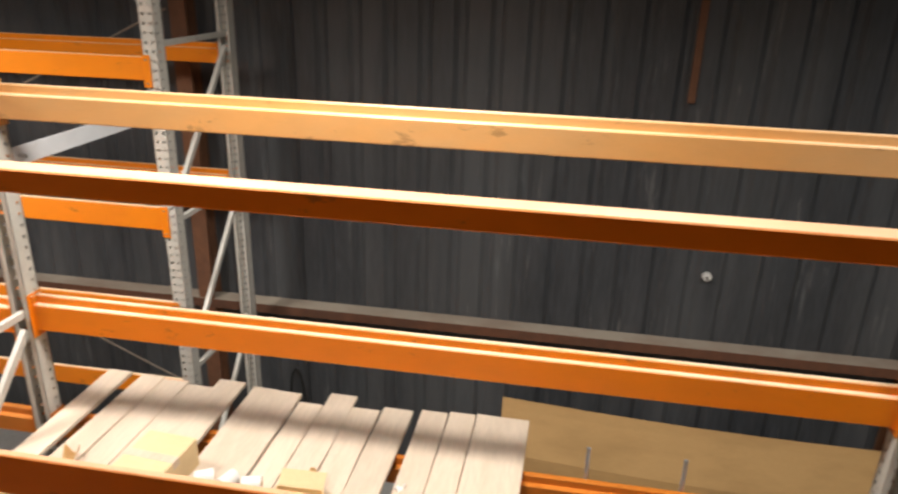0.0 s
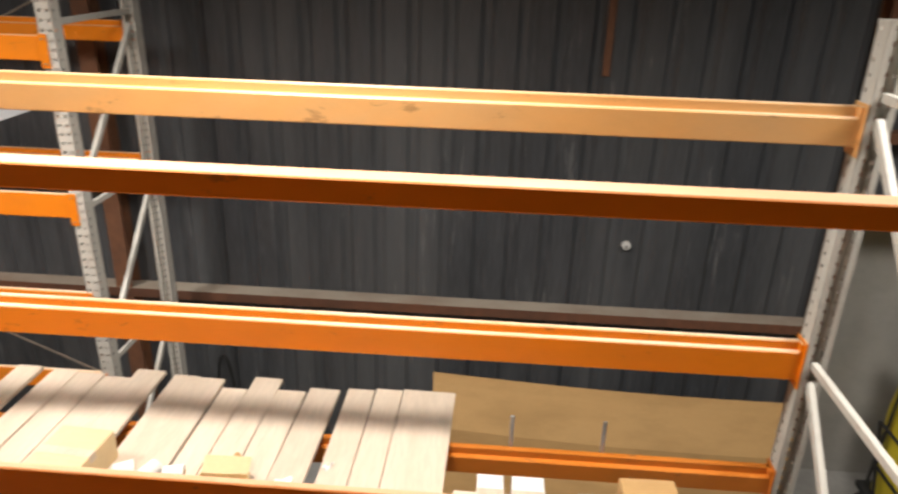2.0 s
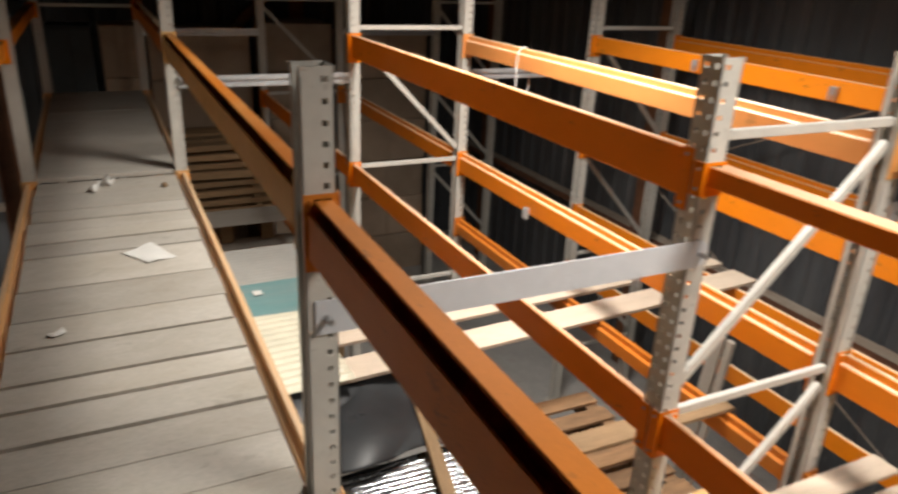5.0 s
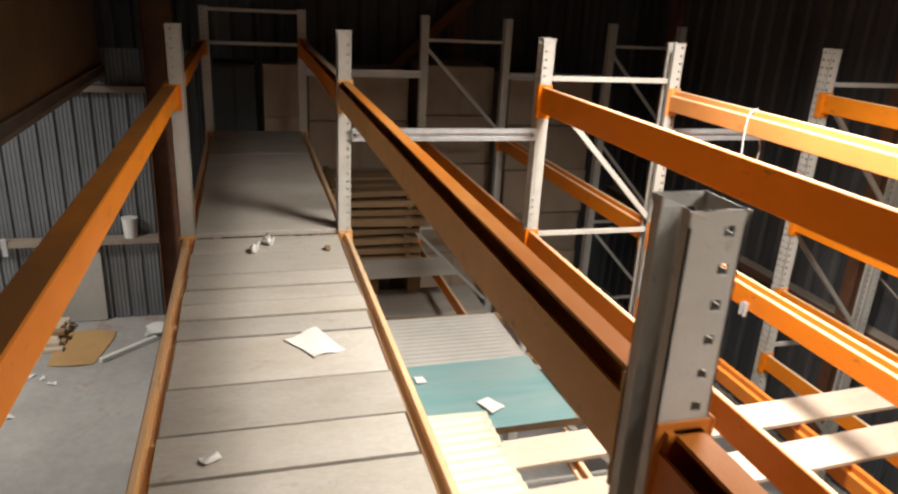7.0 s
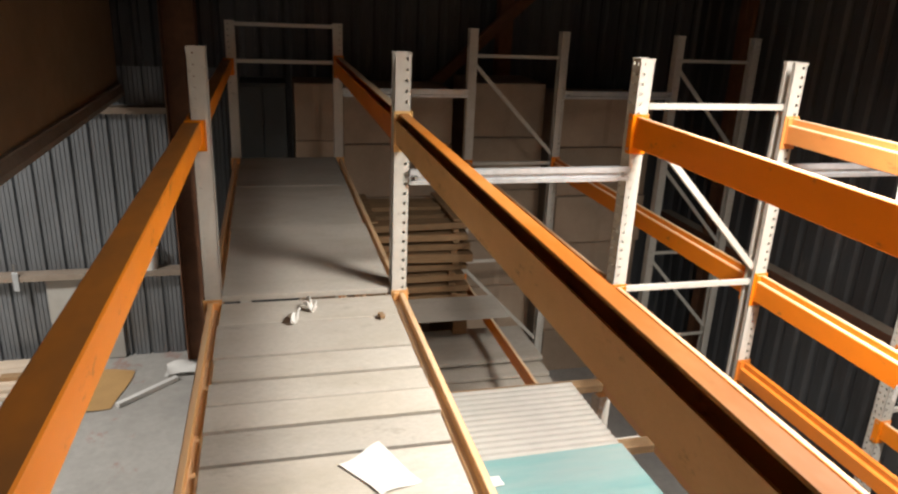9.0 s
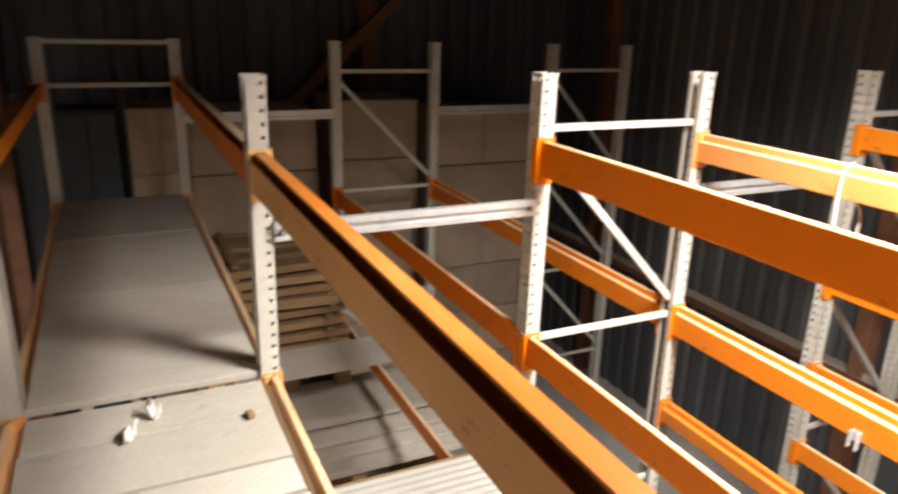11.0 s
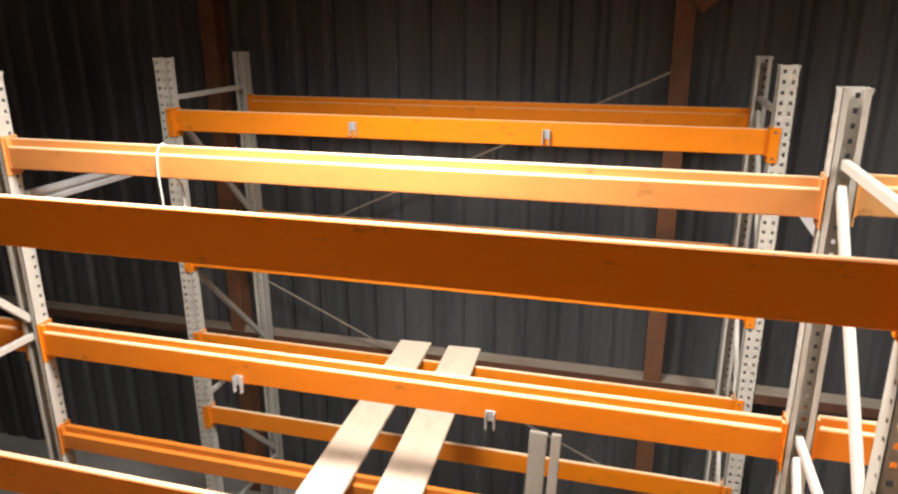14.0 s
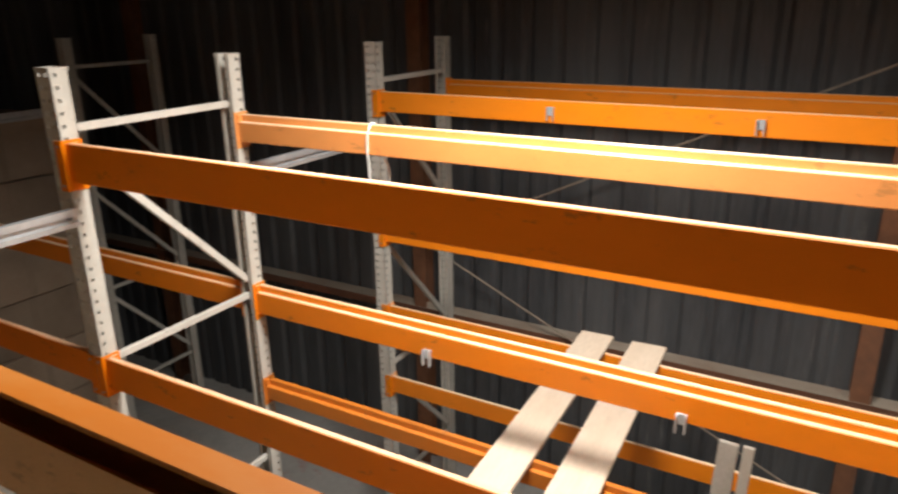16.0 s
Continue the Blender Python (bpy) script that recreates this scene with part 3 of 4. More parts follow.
xs = [0.10, 0.23, 0.27, 0.40, 0.54, 0.69, 0.835, 0.872, 1.005, 1.135, 1.26, 1.40, 1.54, 1.69, 1.73, 1.86, 1.99, 2.24]
ends = (6.20, 0, 6.21, 6.19, 6.17, 6.22, 0, 6.20, 6.19, 6.14, 6.22, 6.14, 6.18, 0, 6.17, 6.20, 6.19)
rr = random.Random(9)
for a, b, end in zip(xs, xs[1:], ends):
    if not end:
        continue
    plank(((a + b) / 2 - 0.02 + rr.uniform(-0.008, 0.008), 4.96), ((a + b) / 2 + rr.uniform(-0.006, 0.006), end), b - a - 0.006, 0.02, ON_C + rr.uniform(0, 0.006), "pale sawn shelf board laid across rack beams", lift=rr.uniform(0, 0.025), name="shelf_board", cat="board", group="boards on the lower shelf")


def box_thing(x, y, z, sx, sy, sz, turn, label, mat=None, flaps=False, name="cardboard_box", cat="box"):
    """A carton with a tape seam; flaps: its lid stands open."""
    ob = thing(name, pose(x, y, z, 0, 0, turn), label, cat)
    t = 0.004
    if flaps:
        part("bottom", block(-sx / 2, sx / 2, -sy / 2, sy / 2, 0, t), mat or CARDBOARD, ob)
        for s in (-1, 1):
            part("side_wall", block(s * sx / 2 - s * t, s * sx / 2, -sy / 2, sy / 2, t, sz), mat or CARDBOARD, ob)
            part("end_wall", block(-sx / 2 + t, sx / 2 - t, s * sy / 2 - s * t, s * sy / 2, t, sz), mat or CARDBOARD, ob)
        for s in (-1, 1):
            part("flap", bar((0, s * sy / 2, sz), (0, s * (sy / 2 + sy * 0.32), sz + sy * 0.2), sx * 0.96, 0.003, bevel=0), mat or CARDBOARD, ob)
    else:
        part("box_body", block(-sx / 2, sx / 2, -sy / 2, sy / 2, 0, sz, 0.004), mat or CARDBOARD, ob)
        part("tape", block(-sx / 2 - 0.001, sx / 2 + 0.001, -0.02, 0.02, sz * 0.75, sz + 0.0015), SLAT, ob)
    return ob


SHELF = ON_C + 0.03
box_thing(0.78, 5.47, SHELF, 0.22, 0.30, 0.13, -4, "pale cardboard box lying on shelf boards", PALE_CARD)
box_thing(0.20, 5.14, SHELF, 0.30, 0.50, 0.10, 6, "long flattened cardboard carton on shelf boards")
box_thing(0.68, 5.13, SHELF, 0.26, 0.22, 0.07, 3, "shallow cardboard tray on shelf boards", flaps=True)
box_thing(1.39, 5.40, SHELF, 0.19, 0.18, 0.06, 2, "small pale cardboard box on shelf boards", PALE_CARD, flaps=True)
box_thing(3.0, 5.44, LEVEL_C, 0.21, 0.30, 0.12, 1, "cardboard box bridging the lower rack beams")
plank((2.26, 5.42), (3.18, 5.42), 0.34, 0.018, LEVEL_C - 0.018, "pale board under the boxes", name="shelf_board", cat="board")
for x, w in ((2.40, 0.10), (2.54, 0.12)):
    box_thing(x, 5.42, LEVEL_C, w, 0.2, 0.15, 0, "small white cardboard box", WHITE, name="white_box")
box_thing(2.79, 5.42, LEVEL_C, 0.11, 0.2, 0.09, 2, "small grey box beside white boxes", GREY_SHEET, name="grey_box")


def roll(x, y, z, r, h, turn, label, mat, name="paper_roll"):
    ob = thing(name, pose(x, y, z + r, 0, 0, turn), label, "roll")
    bm = rod((-h / 2, 0, 0), (h / 2, 0, 0), r, n=20)
    part("roll_body", bm, mat, ob)
    part("core", rod((-h / 2 - 0.002, 0, 0), (h / 2 + 0.002, 0, 0), r * 0.4, n=12), CARDBOARD, ob)
    return ob


for x, y, a in ((0.98, 5.50, 30), (1.08, 5.50, 70), (1.18, 5.50, 15)):
    roll(x, y, SHELF, 0.032, 0.075, a, "small white plastic roll on shelf boards", WHITE)
for x in (1.84, 1.91, 1.985):
    roll(x, 5.44, SHELF, 0.022, 0.05, 90, "small brown roll on shelf boards", OLD_WOOD)


def crumpled(name, x, y, z, sx, sy, turn, label, mat, amp, seed, cat="paper"):
    """A flat scrap, a little creased."""
    r = random.Random(seed)
    ph = [r.uniform(0, 6) for _ in range(4)]

    def shape(u, v):
        return ((u - 0.5) * sx * (1 + 0.12 * math.sin(3 * v + ph[0])), (v - 0.5) * sy * (1 + 0.1 * math.sin(4 * u + ph[1])), amp * (1 + math.sin(5 * u + ph[2]) * math.cos(4 * v + ph[3])) + 0.001)
    ob = part(name, sheet(8, 8, shape, 0.0012), mat)
    ob.matrix_basis = pose(x, y, z, 0, 0, turn)
    return tagged(ob, label, cat)


crumpled("cardboard_flap", 1.40, 5.58, SHELF, 0.05, 0.12, 40, "torn cardboard flap on shelf boards", CARDBOARD, 0.03, 3, "cardboard")
crumpled("cardboard_flap", 0.38, 5.5, SHELF, 0.05, 0.14, 20, "torn cardboard flap on shelf boards", CARDBOARD, 0.03, 5, "cardboard")
crumpled("plastic_scrap", 1.60, 5.52, SHELF, 0.06, 0.05, 10, "crumpled clear plastic scrap", WHITE, 0.008, 6, "scrap")
crumpled("plastic_scrap", 1.75, 5.63, SHELF, 0.05, 0.03, 70, "crumpled clear plastic scrap", WHITE, 0.008, 7, "scrap")
bar_ob = part("aluminium_profile", block(-0.03, 0.03, -0.22, 0.22, 0, 0.018, 0.003), ZINC)
bar_ob.matrix_basis = pose(0.45, 5.15, SHELF, 0, 0, -4)
tagged(bar_ob, "flat aluminium profile lying on shelf boards", "profile")

# steel pins at the lower beam, clips and cord on the beams
for x in (2.49, 2.88):
    ob = part("steel_pin", block(x - 0.008, x + 0.008, B_REAR + 0.03, B_REAR + 0.04, LEVEL_C - 0.1, LEVEL_C + 0.15, 0.002), ZINC)
    tagged(ob, "thin steel pin fixed to a rack beam", "pin", "pins behind the lower beam")
for x, y, z in ((-2.26, C_FRONT - 0.03, 0.845), (-1.15, C_FRONT - 0.03, 0.84), (-2.35, B_REAR - 0.03, -0.15), (-1.17, B_REAR - 0.03, -0.15)):
    bm = block(-0.02, 0.02, -0.006, 0.0, 0, 0.05, 0.001)
    for s in (-1, 1):
        block(s * 0.02, s * 0.015, -0.03, -0.006, -0.03, 0.05, 0.001, bm)
    ob = part("steel_clip", bm, ZINC)
    ob.matrix_basis = Matrix.Translation((x, y, z - 0.025))
    tagged(ob, "bent galvanised clip hooked on a beam face", "clip", "clips on the beams")


def tube(name, points, r, mat, label, cat):
    cu = bpy.data.curves.new(name, "CURVE")
    cu.dimensions, cu.bevel_depth, cu.bevel_resolution, cu.resolution_u = "3D", r, 2, 6
    sp = cu.splines.new("NURBS")
    sp.points.add(len(points) - 1)
    for p, q in zip(sp.points, points):
        p.co = (*q, 1)
    sp.use_endpoint_u, sp.order_u = True, 3
    dg = bpy.context.evaluated_depsgraph_get()
    tmp = new(name + "_curve", cu)
    dg.update()
    me = bpy.data.meshes.new_from_object(tmp.evaluated_get(dg))
    bpy.data.objects.remove(tmp)
    bpy.data.curves.remove(cu)
    me.name = name
    me.materials.clear()
    me.materials.append(mat)
    ob = new(name, me)
    return tagged(ob, label, cat)


cx, ya, yb, zt = -2.64, B_REAR - 0.03, B_REAR + 0.03, 0.918
tube("cord", [(cx, ya, 0.70), (cx - 0.005, ya - 0.004, 0.80), (cx, ya, zt - 0.03), (cx, B_REAR, zt + 0.003), (cx, yb + 0.006, zt), (cx + 0.01, yb + 0.01, 0.78), (cx + 0.07, yb + 0.01, 0.72), (cx + 0.07, yb - 0.02, 0.60), (cx + 0.02, B_REAR - 0.01, 0.56), (cx, ya, 0.58), (cx, ya, 0.70)], 0.004, WHITE, "white cord looped round a rack beam", "cord")
tube("cable", [(0.16, 8.32, -2.1), (0.17, 8.30, -1.85), (0.23, 8.30, -1.72), (0.28, 8.30, -1.85), (0.29, 8.32, -2.1)], 0.012, BLACK, "black cable loop against the wall", "cable")
for a, c in (((-3.75, 8.15, -0.52), (-0.50, 8.15, -2.0)), ((-0.52, 8.15, 1.1), (-3.75, 8.15, -0.43))):
    ob = part("brace_rod", rod(a, c, 0.008), DUST)
    tagged(ob, "thin steel bracing rod across the wall", "brace rod", "wall bracing")
# White cap stands in for a bright hole of light in the wall.
light_spot = thing("wall_fitting", (3.374, WALL_N - 0.002, -0.605), "small white cap standing in for a spot of light on the dark wall", "fitting")
part("fitting_body", rod((0, 0, 0), (0, -0.03, 0), 0.032, n=16), WHITE, light_spot)
part("fitting_stem", rod((0, -0.03, 0), (0, -0.05, -0.01), 0.012), STEEL, light_spot)

plank((-0.50, 4.93), (-0.50, 5.91), 0.13, 0.022, ON_C, "short brown board across the lower beams", OLD_WOOD, name="shelf_board", cat="board")

# boards leaning behind the middle row
for x, h, w in ((-1.10, 1.62, 0.09), (-1.01, 1.58, 0.05)):
    ob = part("leaning_board", block(-w / 2, w / 2, -0.012, 0.012, 0, h, 0.003), BOARD)
    ob.matrix_basis = pose(x - 0.02, 6.27, GROUND + 0.01, -4, 2, 0)
    ob.scale = (1, 1, (2.75 - 0.57) / h)
    tagged(ob, "narrow grey board leaning in the gap between racks", "board", "leaning boards")

# cardboard by the wall
def bent(u, v):
    return (1.98 + 2.78 * u, 8.12 - 0.30 * (1 - v) ** 1.4 - 0.05 * math.sin(3 * u) - 0.09 * max(0.0, 1 - abs(v - 0.62) / 0.38), -2.72 + 1.02 * v + 0.10 * (1 - u) * 0.3 - 0.05 * u)


tagged(part("cardboard_sheet", sheet(24, 13, bent, 0.006), CARDBOARD), "long bowed cardboard sheet leaning on the wall", "cardboard")
def bent_low(u, v):
    return (2.07 + 2.3 * u, 7.86 - 0.22 * (1 - v) + 0.02 * math.sin(4 * u), -2.73 + (0.62 - 0.42 * u ** 0.7) * v)


tagged(part("cardboard_offcut", sheet(20, 6, bent_low, 0.006), CARDBOARD, smooth=True), "curved cardboard offcut standing on the floor", "cardboard")

# ---- sheets stored between walkway and middle row ----
IN = LEVEL_C - 0.05
for x in (-3.45, -2.85, -2.2):
    plank((x, ROW_R + 0.045), (x, B_FRONT - 0.045), 0.08, 0.045, IN - 0.045 + 0.002, "timber bearer between two racks", OLD_WOOD, name="timber_bearer", cat="timber", group="timber bearers")


def flat_sheet(name, x0, x1, y0, y1, z, label, mat, ribs=0, rib_h=0.0, sag=0.0, turn=0.0, nx=4):
    def shape(u, v):
        zz = rib_h * (0.5 + 0.5 * math.sin(2 * math.pi * ribs * u)) if ribs else 0.0
        return ((x1 - x0) * (u - 0.5), (y1 - y0) * (v - 0.5), zz - sag * 4 * v * (1 - v) * (0.5 + 0.5 * math.sin(3 * u)))
    ob = part(name, sheet(max(nx, ribs * 8), 8, shape, 0.005), mat, smooth=bool(ribs))
    ob.matrix_basis = pose((x0 + x1) / 2, (y0 + y1) / 2, z + sag, 0, 0, turn)
    return tagged(ob, label, "sheet")


flat_sheet("ribbed_sheet", -3.46, -2.82, 3.80, 4.72, IN + 0.008, "pale grey finely ribbed plastic sheet", GREY_SHEET, 13, 0.006)
flat_sheet("teal_sheet", -2.83, -2.14, 3.80, 4.74, IN + 0.012, "dusty teal plastic sheet with a white tag", TEAL, 0, 0, 0.0, 1.5)
crumpled("paper_tag", -2.655, 4.01, IN + 0.022, 0.07, 0.055, 5, "small white paper tag", PAPER, 0.001, 11)
crumpled("paper_scrap", -2.33, 4.32, IN + 0.022, 0.13, 0.09, 25, "torn cream paper scrap on the teal sheet", PAPER, 0.006, 12)
flat_sheet("milky_sheet", -2.20, -1.36, 3.78, 4.23, IN + 0.082, "milky yellowed corrugated plastic sheet", CLEAR_SHEET, 12, 0.010, 0.0, -2)
flat_sheet("milky_sheet", -2.12, -1.32, 3.80, 4.22, IN + 0.104, "milky yellowed corrugated plastic sheet", CLEAR_SHEET, 12, 0.010, 0.0, 2)
SHELF_D = -1.228
flat_sheet("grey_board", -6.14, -5.63, 3.72, 5.11, SHELF_D + 0.003, "grey board lying on low rack beams", BOARD)
for k, (x1, z) in enumerate(((-5.52, -1.60), (-5.34, -1.66), (-5.20, -1.70), (-5.07, -1.735))):
    ob = part("pale_panel", block(-6.20 - 0.02 * k, x1, 3.78, 5.42, z - (0.030 if k < 3 else 0.05), z, 0.003), BOARD)
    tagged(ob, "pale grey building panel in a stepped stack", "panel", "stacked panels")
low = thing("panel_pallet", (-5.66, 4.6, GROUND), "dark timber bearers under stacked pale panels", "bearer")
for y in (-0.7, 0.0, 0.7):
    part("bearer_block", block(-0.55, 0.55, y - 0.06, y + 0.06, 0, -1.786 - GROUND, 0.01), OLD_WOOD, low)
for y, outer in ((ROW_R, 1), (B_FRONT, -1)):
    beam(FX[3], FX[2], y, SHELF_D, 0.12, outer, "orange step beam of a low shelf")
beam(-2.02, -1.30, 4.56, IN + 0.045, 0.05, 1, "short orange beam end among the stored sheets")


def tarp(u, v):
    return (-1.62 + 0.78 * u + 0.05 * math.sin(7 * v), 3.86 + 0.86 * v + 0.03 * math.sin(9 * u), IN + 0.05 + 0.05 * abs(math.sin(5 * u + 3 * v)) ** 0.6 * math.cos(4 * v - u) + 0.006 * math.sin(11 * v + 4 * u) - 0.09 * u)


tagged(part("tarpaulin", sheet(48, 48, tarp, 0.004), TARP, smooth=True), "crumpled black tarpaulin over stored sheets", "tarpaulin")
for k in range(4):
    flat_sheet("metal_sheet", -0.92 + 0.05 * k, 0.55 + 0.06 * k, 3.84 + 0.02 * k, 4.72, IN - 0.12 + 0.012 * k, "shiny ribbed metal sheet in a stack", FOIL, 26, 0.012, 0.0, 2 - 1.5 * k)
plank((-1.30, 4.55), (-0.45, 4.36), 0.06, 0.035, IN - 0.056, "dark timber batten over metal sheets", OLD_WOOD, name="timber_batten", cat="timber")
for x in (-0.6, 0.3):
    plank((x, ROW_R + 0.045), (x, B_FRONT - 0.045), 0.08, 0.045, IN - 0.17, "timber bearer between two racks", OLD_WOOD, name="timber_bearer", cat="timber", group="timber bearers")


# timber pile beyond
pile_rng = random.Random(21)
for layer in range(8):
    z = -1.28 + layer * 0.105
    for k in range(4):
        x = -6.96 + k * 0.24 + pile_rng.uniform(-0.04, 0.04)
        ob = part("pile_timber", block(-0.09, 0.09, -0.52, 0.52, 0, pile_rng.choice((0.06, 0.08)), 0.004), pile_rng.choice((OLD_WOOD, OLD_WOOD, SLAT)))
        ob.matrix_basis = pose(x, 4.33 + pile_rng.uniform(-0.04, 0.04), z, 0, 0, pile_rng.uniform(-4, 4))
        tagged(ob, "rough brown timber in a stacked pile", "timber", "timber pile")
    for y in (3.95, 4.7):
        ob = part("pile_batten", block(-0.48, 0.48, -0.03, 0.03, 0, 0.022, 0.003), OLD_WOOD)
        ob.matrix_basis = pose(-6.6, y, z + 0.081, 0, 0, pile_rng.uniform(-2, 2))
        tagged(ob, "spacing batten in the timber pile", "timber", "timber pile")
base = thing("support_crate", (-6.6, 4.33, GROUND), "dark timber crate under stacked planks", "crate")
for y in (-0.45, 0.0, 0.45):
    part("base_beam", block(-0.5, 0.5, y - 0.07, y + 0.07, 0, 1.465, 0.006), OLD_WOOD, base)


# pallets under the middle row
def pallet(m):
    ob = thing("wooden_pallet", m, "rough wooden pallet in a stack under the rack", "pallet", "stacked pallets")
    for k in range(7):
        part("top_board", block(-0.6 + k * 0.177, -0.6 + k * 0.177 + 0.12, -0.4, 0.4, 0.12, 0.14, 0.002), DARK_WOOD, ob)
    for y in (-0.35, 0, 0.35):
        part("stringer", block(-0.6, 0.6, y - 0.045, y + 0.045, 0.022, 0.12, 0.003), DARK_WOOD, ob)
    for x in (-0.5, 0, 0.5):
        part("bottom_board", block(x - 0.05, x + 0.05, -0.4, 0.4, 0, 0.022, 0.002), DARK_WOOD, ob)
    return ob


first = pallet(pose(-0.85, 5.40, GROUND, 0, 0, 2))
for k in range(1, 12):
    copy_thing(first, pose(-0.85 + 0.02 * math.sin(k * 2), 5.40, GROUND + 0.141 * k, 0, 0, 3 * math.sin(k * 1.7)))

# ---- far end: cartons and cabinet ----
def carton(y0, y1, z0, z1, x0, depth, label):
    ob = thing("carton", (x0 - depth / 2, (y0 + y1) / 2, z0), label, "carton", "stacked cartons")
    w, h = y1 - y0, z1 - z0
    part("carton_body", block(-depth / 2, depth / 2, -w / 2 + 0.004, w / 2 - 0.004, 0, h - 0.004, 0.008), CARTON, ob)
    part("tape", block(depth / 2 - 0.001, depth / 2 + 0.002, -0.03, 0.03, 0.02, h - 0.02), CARTON, ob, "brown tape strip")
    return ob


for y0, y1, top, n in ((3.79, 4.92, 0.585, 6), (5.11, 5.93, 0.665, 6), (6.13, 7.22, 0.53, 6)):
    h = (top - GROUND) / n
    for k in range(n):
        carton(y0, y1, GROUND + k * h, GROUND + (k + 1) * h, -7.22 - 0.03 * ((k * 7) % 3), 0.8, "large faded brown carton in a stack")
for k in range(6):
    h = (0.64 - GROUND) / 6
    carton(3.31, 3.73, GROUND + k * h, GROUND + (k + 1) * h, -7.25, 0.5, "narrow faded brown carton in a stack")
cab = thing("dark_cabinet", (-7.5, 3.02, GROUND), "dark tall metal cabinet beyond the walkway end", "cabinet")
part("cabinet_body", block(-0.25, 0.25, -0.22, 0.22, 0, 0.63 - GROUND, 0.006), DARK_CABINET, cab)
for s in (-1, 1):
    door = part("cabinet_door", block(0.25, 0.265, s * 0.11 - 0.105, s * 0.11 + 0.105, 0.05, 0.6 - GROUND, 0.003), DARK_CABINET, cab)
    part("door_handle", block(0.265, 0.28, s * 0.025 - 0.006, s * 0.025 + 0.006, 1.6, 1.75, 0.002), STEEL, door)
knee = part("knee_brace", bar((-8.2, 4.9, 0.53), (-8.2, 6.3, 1.80), 0.1, 0.12), RUST)
tagged(knee, "rust-brown diagonal steel knee brace", "brace", kind="structure")

knee = part("knee_brace", bar((-0.40, 8.18, 1.50), (0.79, 8.18, 2.45), 0.09, 0.11), RUST)
tagged(knee, "rust-brown diagonal steel knee brace on a wall column", "brace", kind="structure")

# ---- open bay beside the walkway ----
west_patch = part("wall_patch_sheet", block(WALL_W + 0.045, WALL_W + 0.055, 0.55, 1.30, GROUND + 0.01, -1.70, 0.002), GREY_SHEET)
tagged(west_patch, "pale flat sheet leaning on the galvanised wall", "sheet")
cup = thing("plastic_tub", (WALL_W + 0.10, 1.68, -1.61), "white plastic tub on a wall rail", "tub")
bm = bmesh.new()
bmesh.ops.create_cone(bm, cap_ends=True, segments=24, radius1=0.075, radius2=0.09, depth=0.24, matrix=Matrix.Translation((0, 0, 0.12)))
part("tub_body", bm, WHITE, cup)
part("tub_rim", rod((0, 0, 0.235), (0, 0, 0.25), 0.095, n=24), WHITE, cup)
hook = thing("rail_clamp", (WALL_W + 0.172, 0.30, -1.66), "steel clamp on a wall rail", "clamp")
part("clamp_body", block(-0.0, 0.02, -0.03, 0.03, -0.12, 0.10, 0.004), ZINC, hook)
part("clamp_screw", rod((0.01, 0, 0.1), (0.01, 0, 0.2), 0.01), STEEL, hook)
crumpled("cardboard_floor_sheet", -7.62, 1.12, GROUND, 0.80, 0.56, -5, "flattened cardboard on the concrete floor", CARDBOARD, 0.01, 31, "cardboard")
ob = part("white_batten", bar((-7.22, 1.40, GROUND + 0.03), (-7.72, 1.94, GROUND + 0.03), 0.06, 0.05), WHITE)
tagged(ob, "white plastic batten on the concrete floor", "batten")
crumpled("plastic_wrap", -7.9, 2.0, GROUND, 0.3, 0.4, 10, "crumpled clear plastic wrap on the floor", WHITE, 0.05, 33, "plastic")
pr = random.Random(8)
for k in range(17):
    layer, place = (0, k) if k < 7 else ((1, k - 7) if k < 13 else (2, k - 13))
    length = 0.85 + pr.uniform(-0.08, 0.05)
    ob = part("floor_timber", block(-0.048, 0.048, -length, 0, 0, 0.05, 0.004), OLD_WOOD if k % 6 == 4 else SLAT)
    ob.matrix_basis = pose(-8.22 + 0.105 * place + 0.03 * layer, 0.90 + pr.uniform(-0.06, 0.05), GROUND + 0.0525 * layer, 0, 0, pr.uniform(-1.2, 1.2))
    tagged(ob, "pale sawn timber offcut piled on the concrete floor", "timber", "timber offcuts")
for k, (x, y) in enumerate(((-6.95, 0.86), (-6.82, 0.98), (-7.02, 0.72), (-6.3, 0.62), (-6.22, 0.72))):
    crumpled("floor_litter", x, y, GROUND, 0.08 + 0.02 * (k % 3), 0.06, 30 + 50 * k, "scrap of pale paper litter on the concrete floor", PAPER, 0.012, 35 + k)

# ---- litter on the walkway ----
DECK = 0.002
crumpled("paper_sheet", -2.01, 3.375, DECK, 0.16, 0.23, -62, "creased white paper sheet on the walkway", PAPER, 0.004, 41)
crumpled("paper_sheet", -1.27, 2.98, DECK, 0.045, 0.06, 30, "small creased paper on the walkway", PAPER, 0.008, 42)
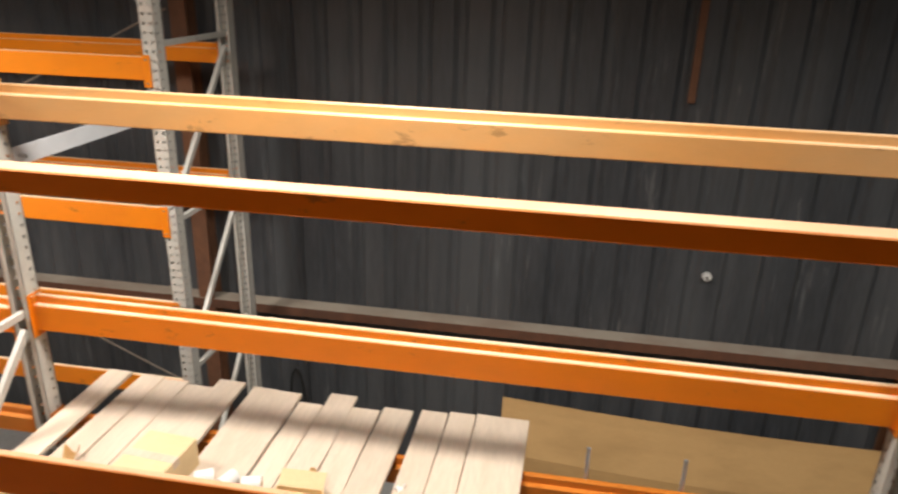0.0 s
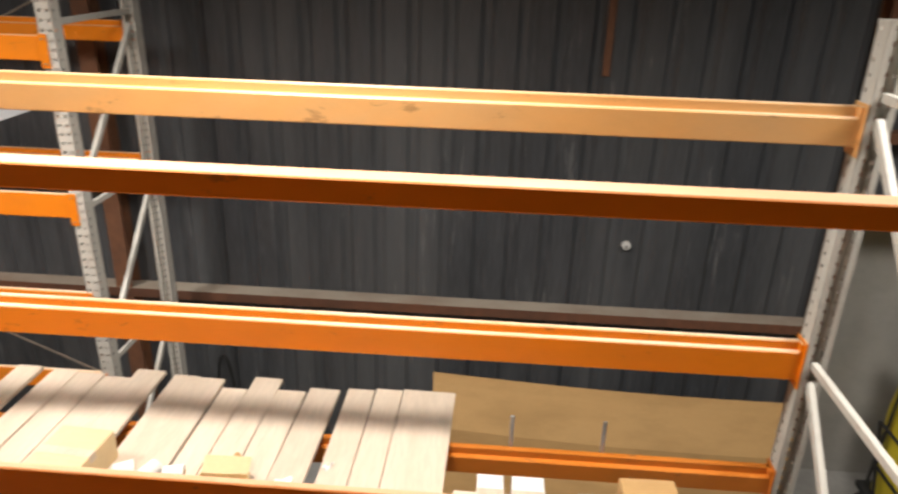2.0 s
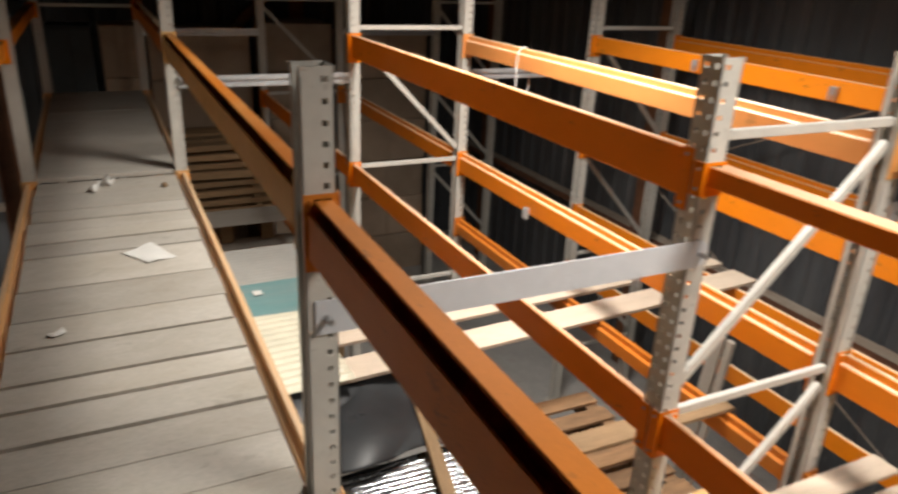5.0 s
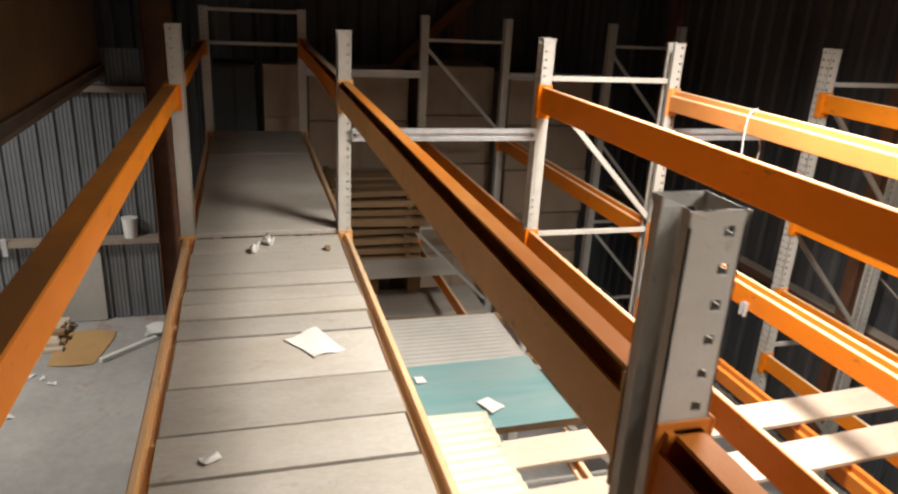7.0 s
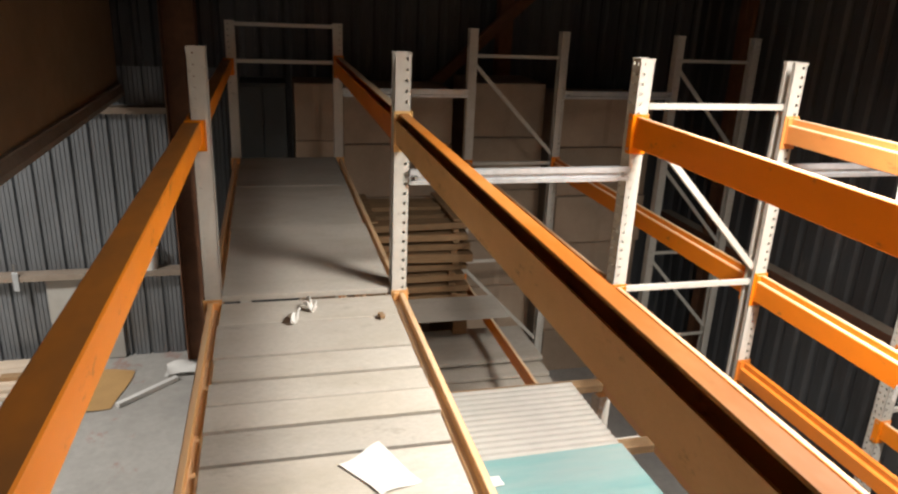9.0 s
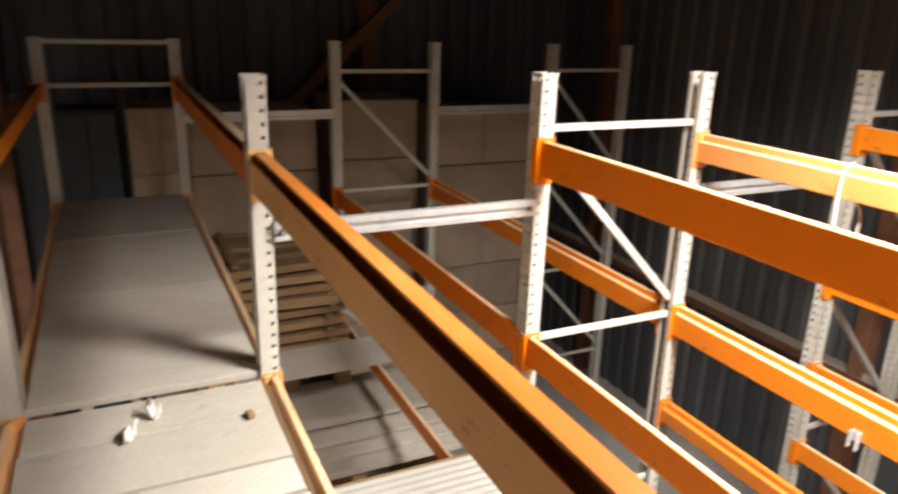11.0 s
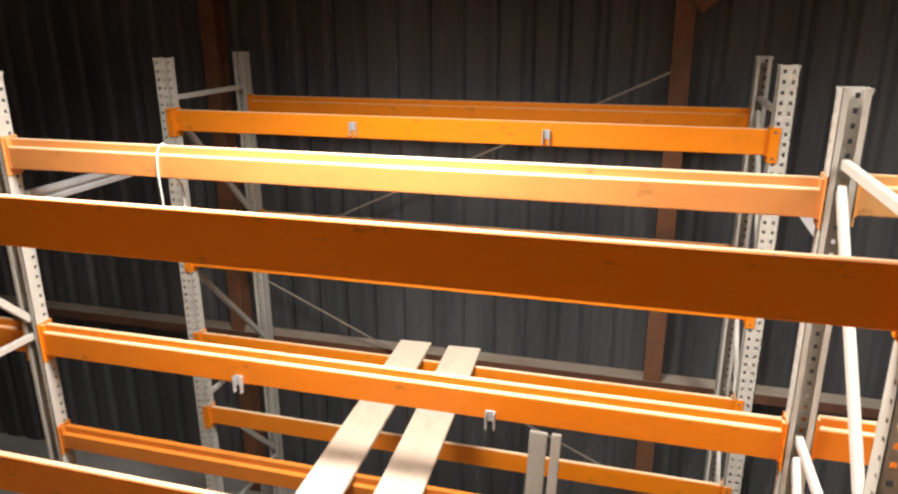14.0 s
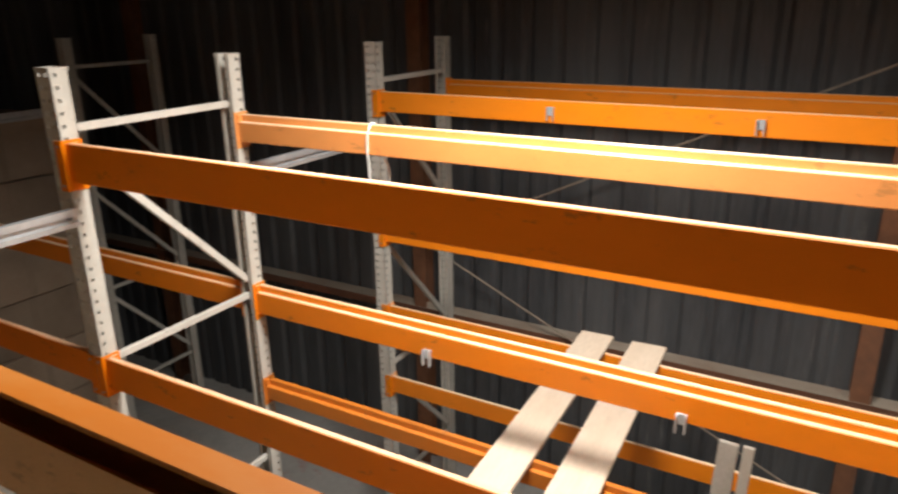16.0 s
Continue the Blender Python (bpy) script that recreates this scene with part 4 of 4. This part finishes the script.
for k, (x, y, a) in enumerate(((-3.19, 3.15, 20), (-3.31, 3.225, 65))):
    ob = part("paper_wad", sheet(10, 8, lambda u, v: (0.075 * (u - 0.5) * (1 - 0.3 * v), 0.045 * (v - 0.5) + 0.012 * math.sin(5 * u + k), 0.045 * abs(math.sin(3.2 * u + 0.6 * k)) * (0.5 + 0.5 * v) + 0.01 * math.sin(9 * v)), 0.008), PAPER)
    ob.matrix_basis = pose(x, y, DECK + 0.012, 0, 0, a)
    tagged(ob, "folded wad of white paper on the walkway", "paper", "paper wads")
ob = part("wood_block", block(-0.02, 0.02, -0.013, 0.013, 0, 0.022, 0.003), OLD_WOOD)
ob.matrix_basis = pose(-3.17, 3.555, DECK, 0, 0, 12)
tagged(ob, "small brown wood block on the walkway", "block")

# ---- yellow bag by the doorway ----
BAG_X, BAG_Y, BAG_Z = 5.90, 7.80, GROUND + 0.25
bag = thing("bulk_bag", (BAG_X, BAG_Y, BAG_Z), "yellow fabric bulk bag with black webbing trim", "bag")


def bulge(u, v):
    a = 2 * math.pi * u
    sq = 1 / max(abs(math.cos(a)), abs(math.sin(a))) ** 0.75
    sag = 0.05 * math.sin(7 * a + 5 * v) * math.sin(math.pi * v) + 0.02 * math.sin(13 * a - 9 * v)
    r = 0.42 * (1 + 0.10 * math.sin(math.pi * v) + sag) * (1 - 0.10 * v)
    return (r * sq * math.cos(a), r * sq * 0.9 * math.sin(a), 0.004 + 1.36 * v + 0.04 * math.sin(2 * a + 1) * v)


part("bag_body", sheet(64, 24, bulge, 0.006), YELLOW, bag, smooth=True)
part("bag_top", sheet(16, 16, lambda u, v: ((u - 0.5) * 0.80, (v - 0.5) * 0.72, 1.33 + 0.07 * math.sin(7 * u + 2) * math.cos(6 * v)), 0.006), YELLOW, bag, smooth=True)
part("torn_flap", sheet(8, 6, lambda u, v: (-0.42 + 0.30 * u, -0.34 - 0.10 * v * (1 - u), 1.33 + 0.22 * v * (1 - 0.9 * u) + 0.02 * math.sin(8 * u)), 0.005), YELLOW, bag, smooth=True)
for s in (-1, 1):
    part("webbing", bar((s * 0.26, -0.452, 0.10), (s * 0.24, -0.425, 1.32), 0.04, 0.006, up=(0, 1, 0)), BLACK, bag, "black webbing strap")
    part("webbing", bar((-0.50, s * 0.22, 0.10), (-0.455, s * 0.20, 1.30), 0.006, 0.04, up=(0, 1, 0)), BLACK, bag, "black webbing strap")
part("lifting_loop", rod((-0.36, -0.36, 1.36), (-0.08, -0.38, 1.33), 0.016), BLACK, bag, "black webbing loop")
trolley = thing("hand_trolley", (BAG_X, BAG_Y, GROUND), "black tubular hand trolley carrying a yellow bag", "trolley")
part("platform", block(-0.46, 0.46, -0.42, 0.42, 0.20, 0.249, 0.006), BLACK, trolley)
for y in (-0.30, 0.12):
    part("tube", rod((-0.47, y, 0.24), (-0.60, y, 1.02), 0.014), BLACK, trolley)
for z in (0.30, 0.62, 1.02):
    x = -0.47 - 0.13 * (z - 0.24) / 0.78
    part("tube", rod((x, -0.30, z), (x, 0.12, z), 0.012), BLACK, trolley)
for x, y in ((-0.38, -0.34), (0.38, -0.34), (-0.38, 0.34), (0.38, 0.34)):
    wheel = part("wheel", rod((x, y - 0.02, 0.10), (x, y + 0.02, 0.10), 0.10, n=20), BLACK, trolley)
    part("hub", rod((x, y - 0.024, 0.10), (x, y + 0.024, 0.10), 0.035, n=12), STEEL, wheel)
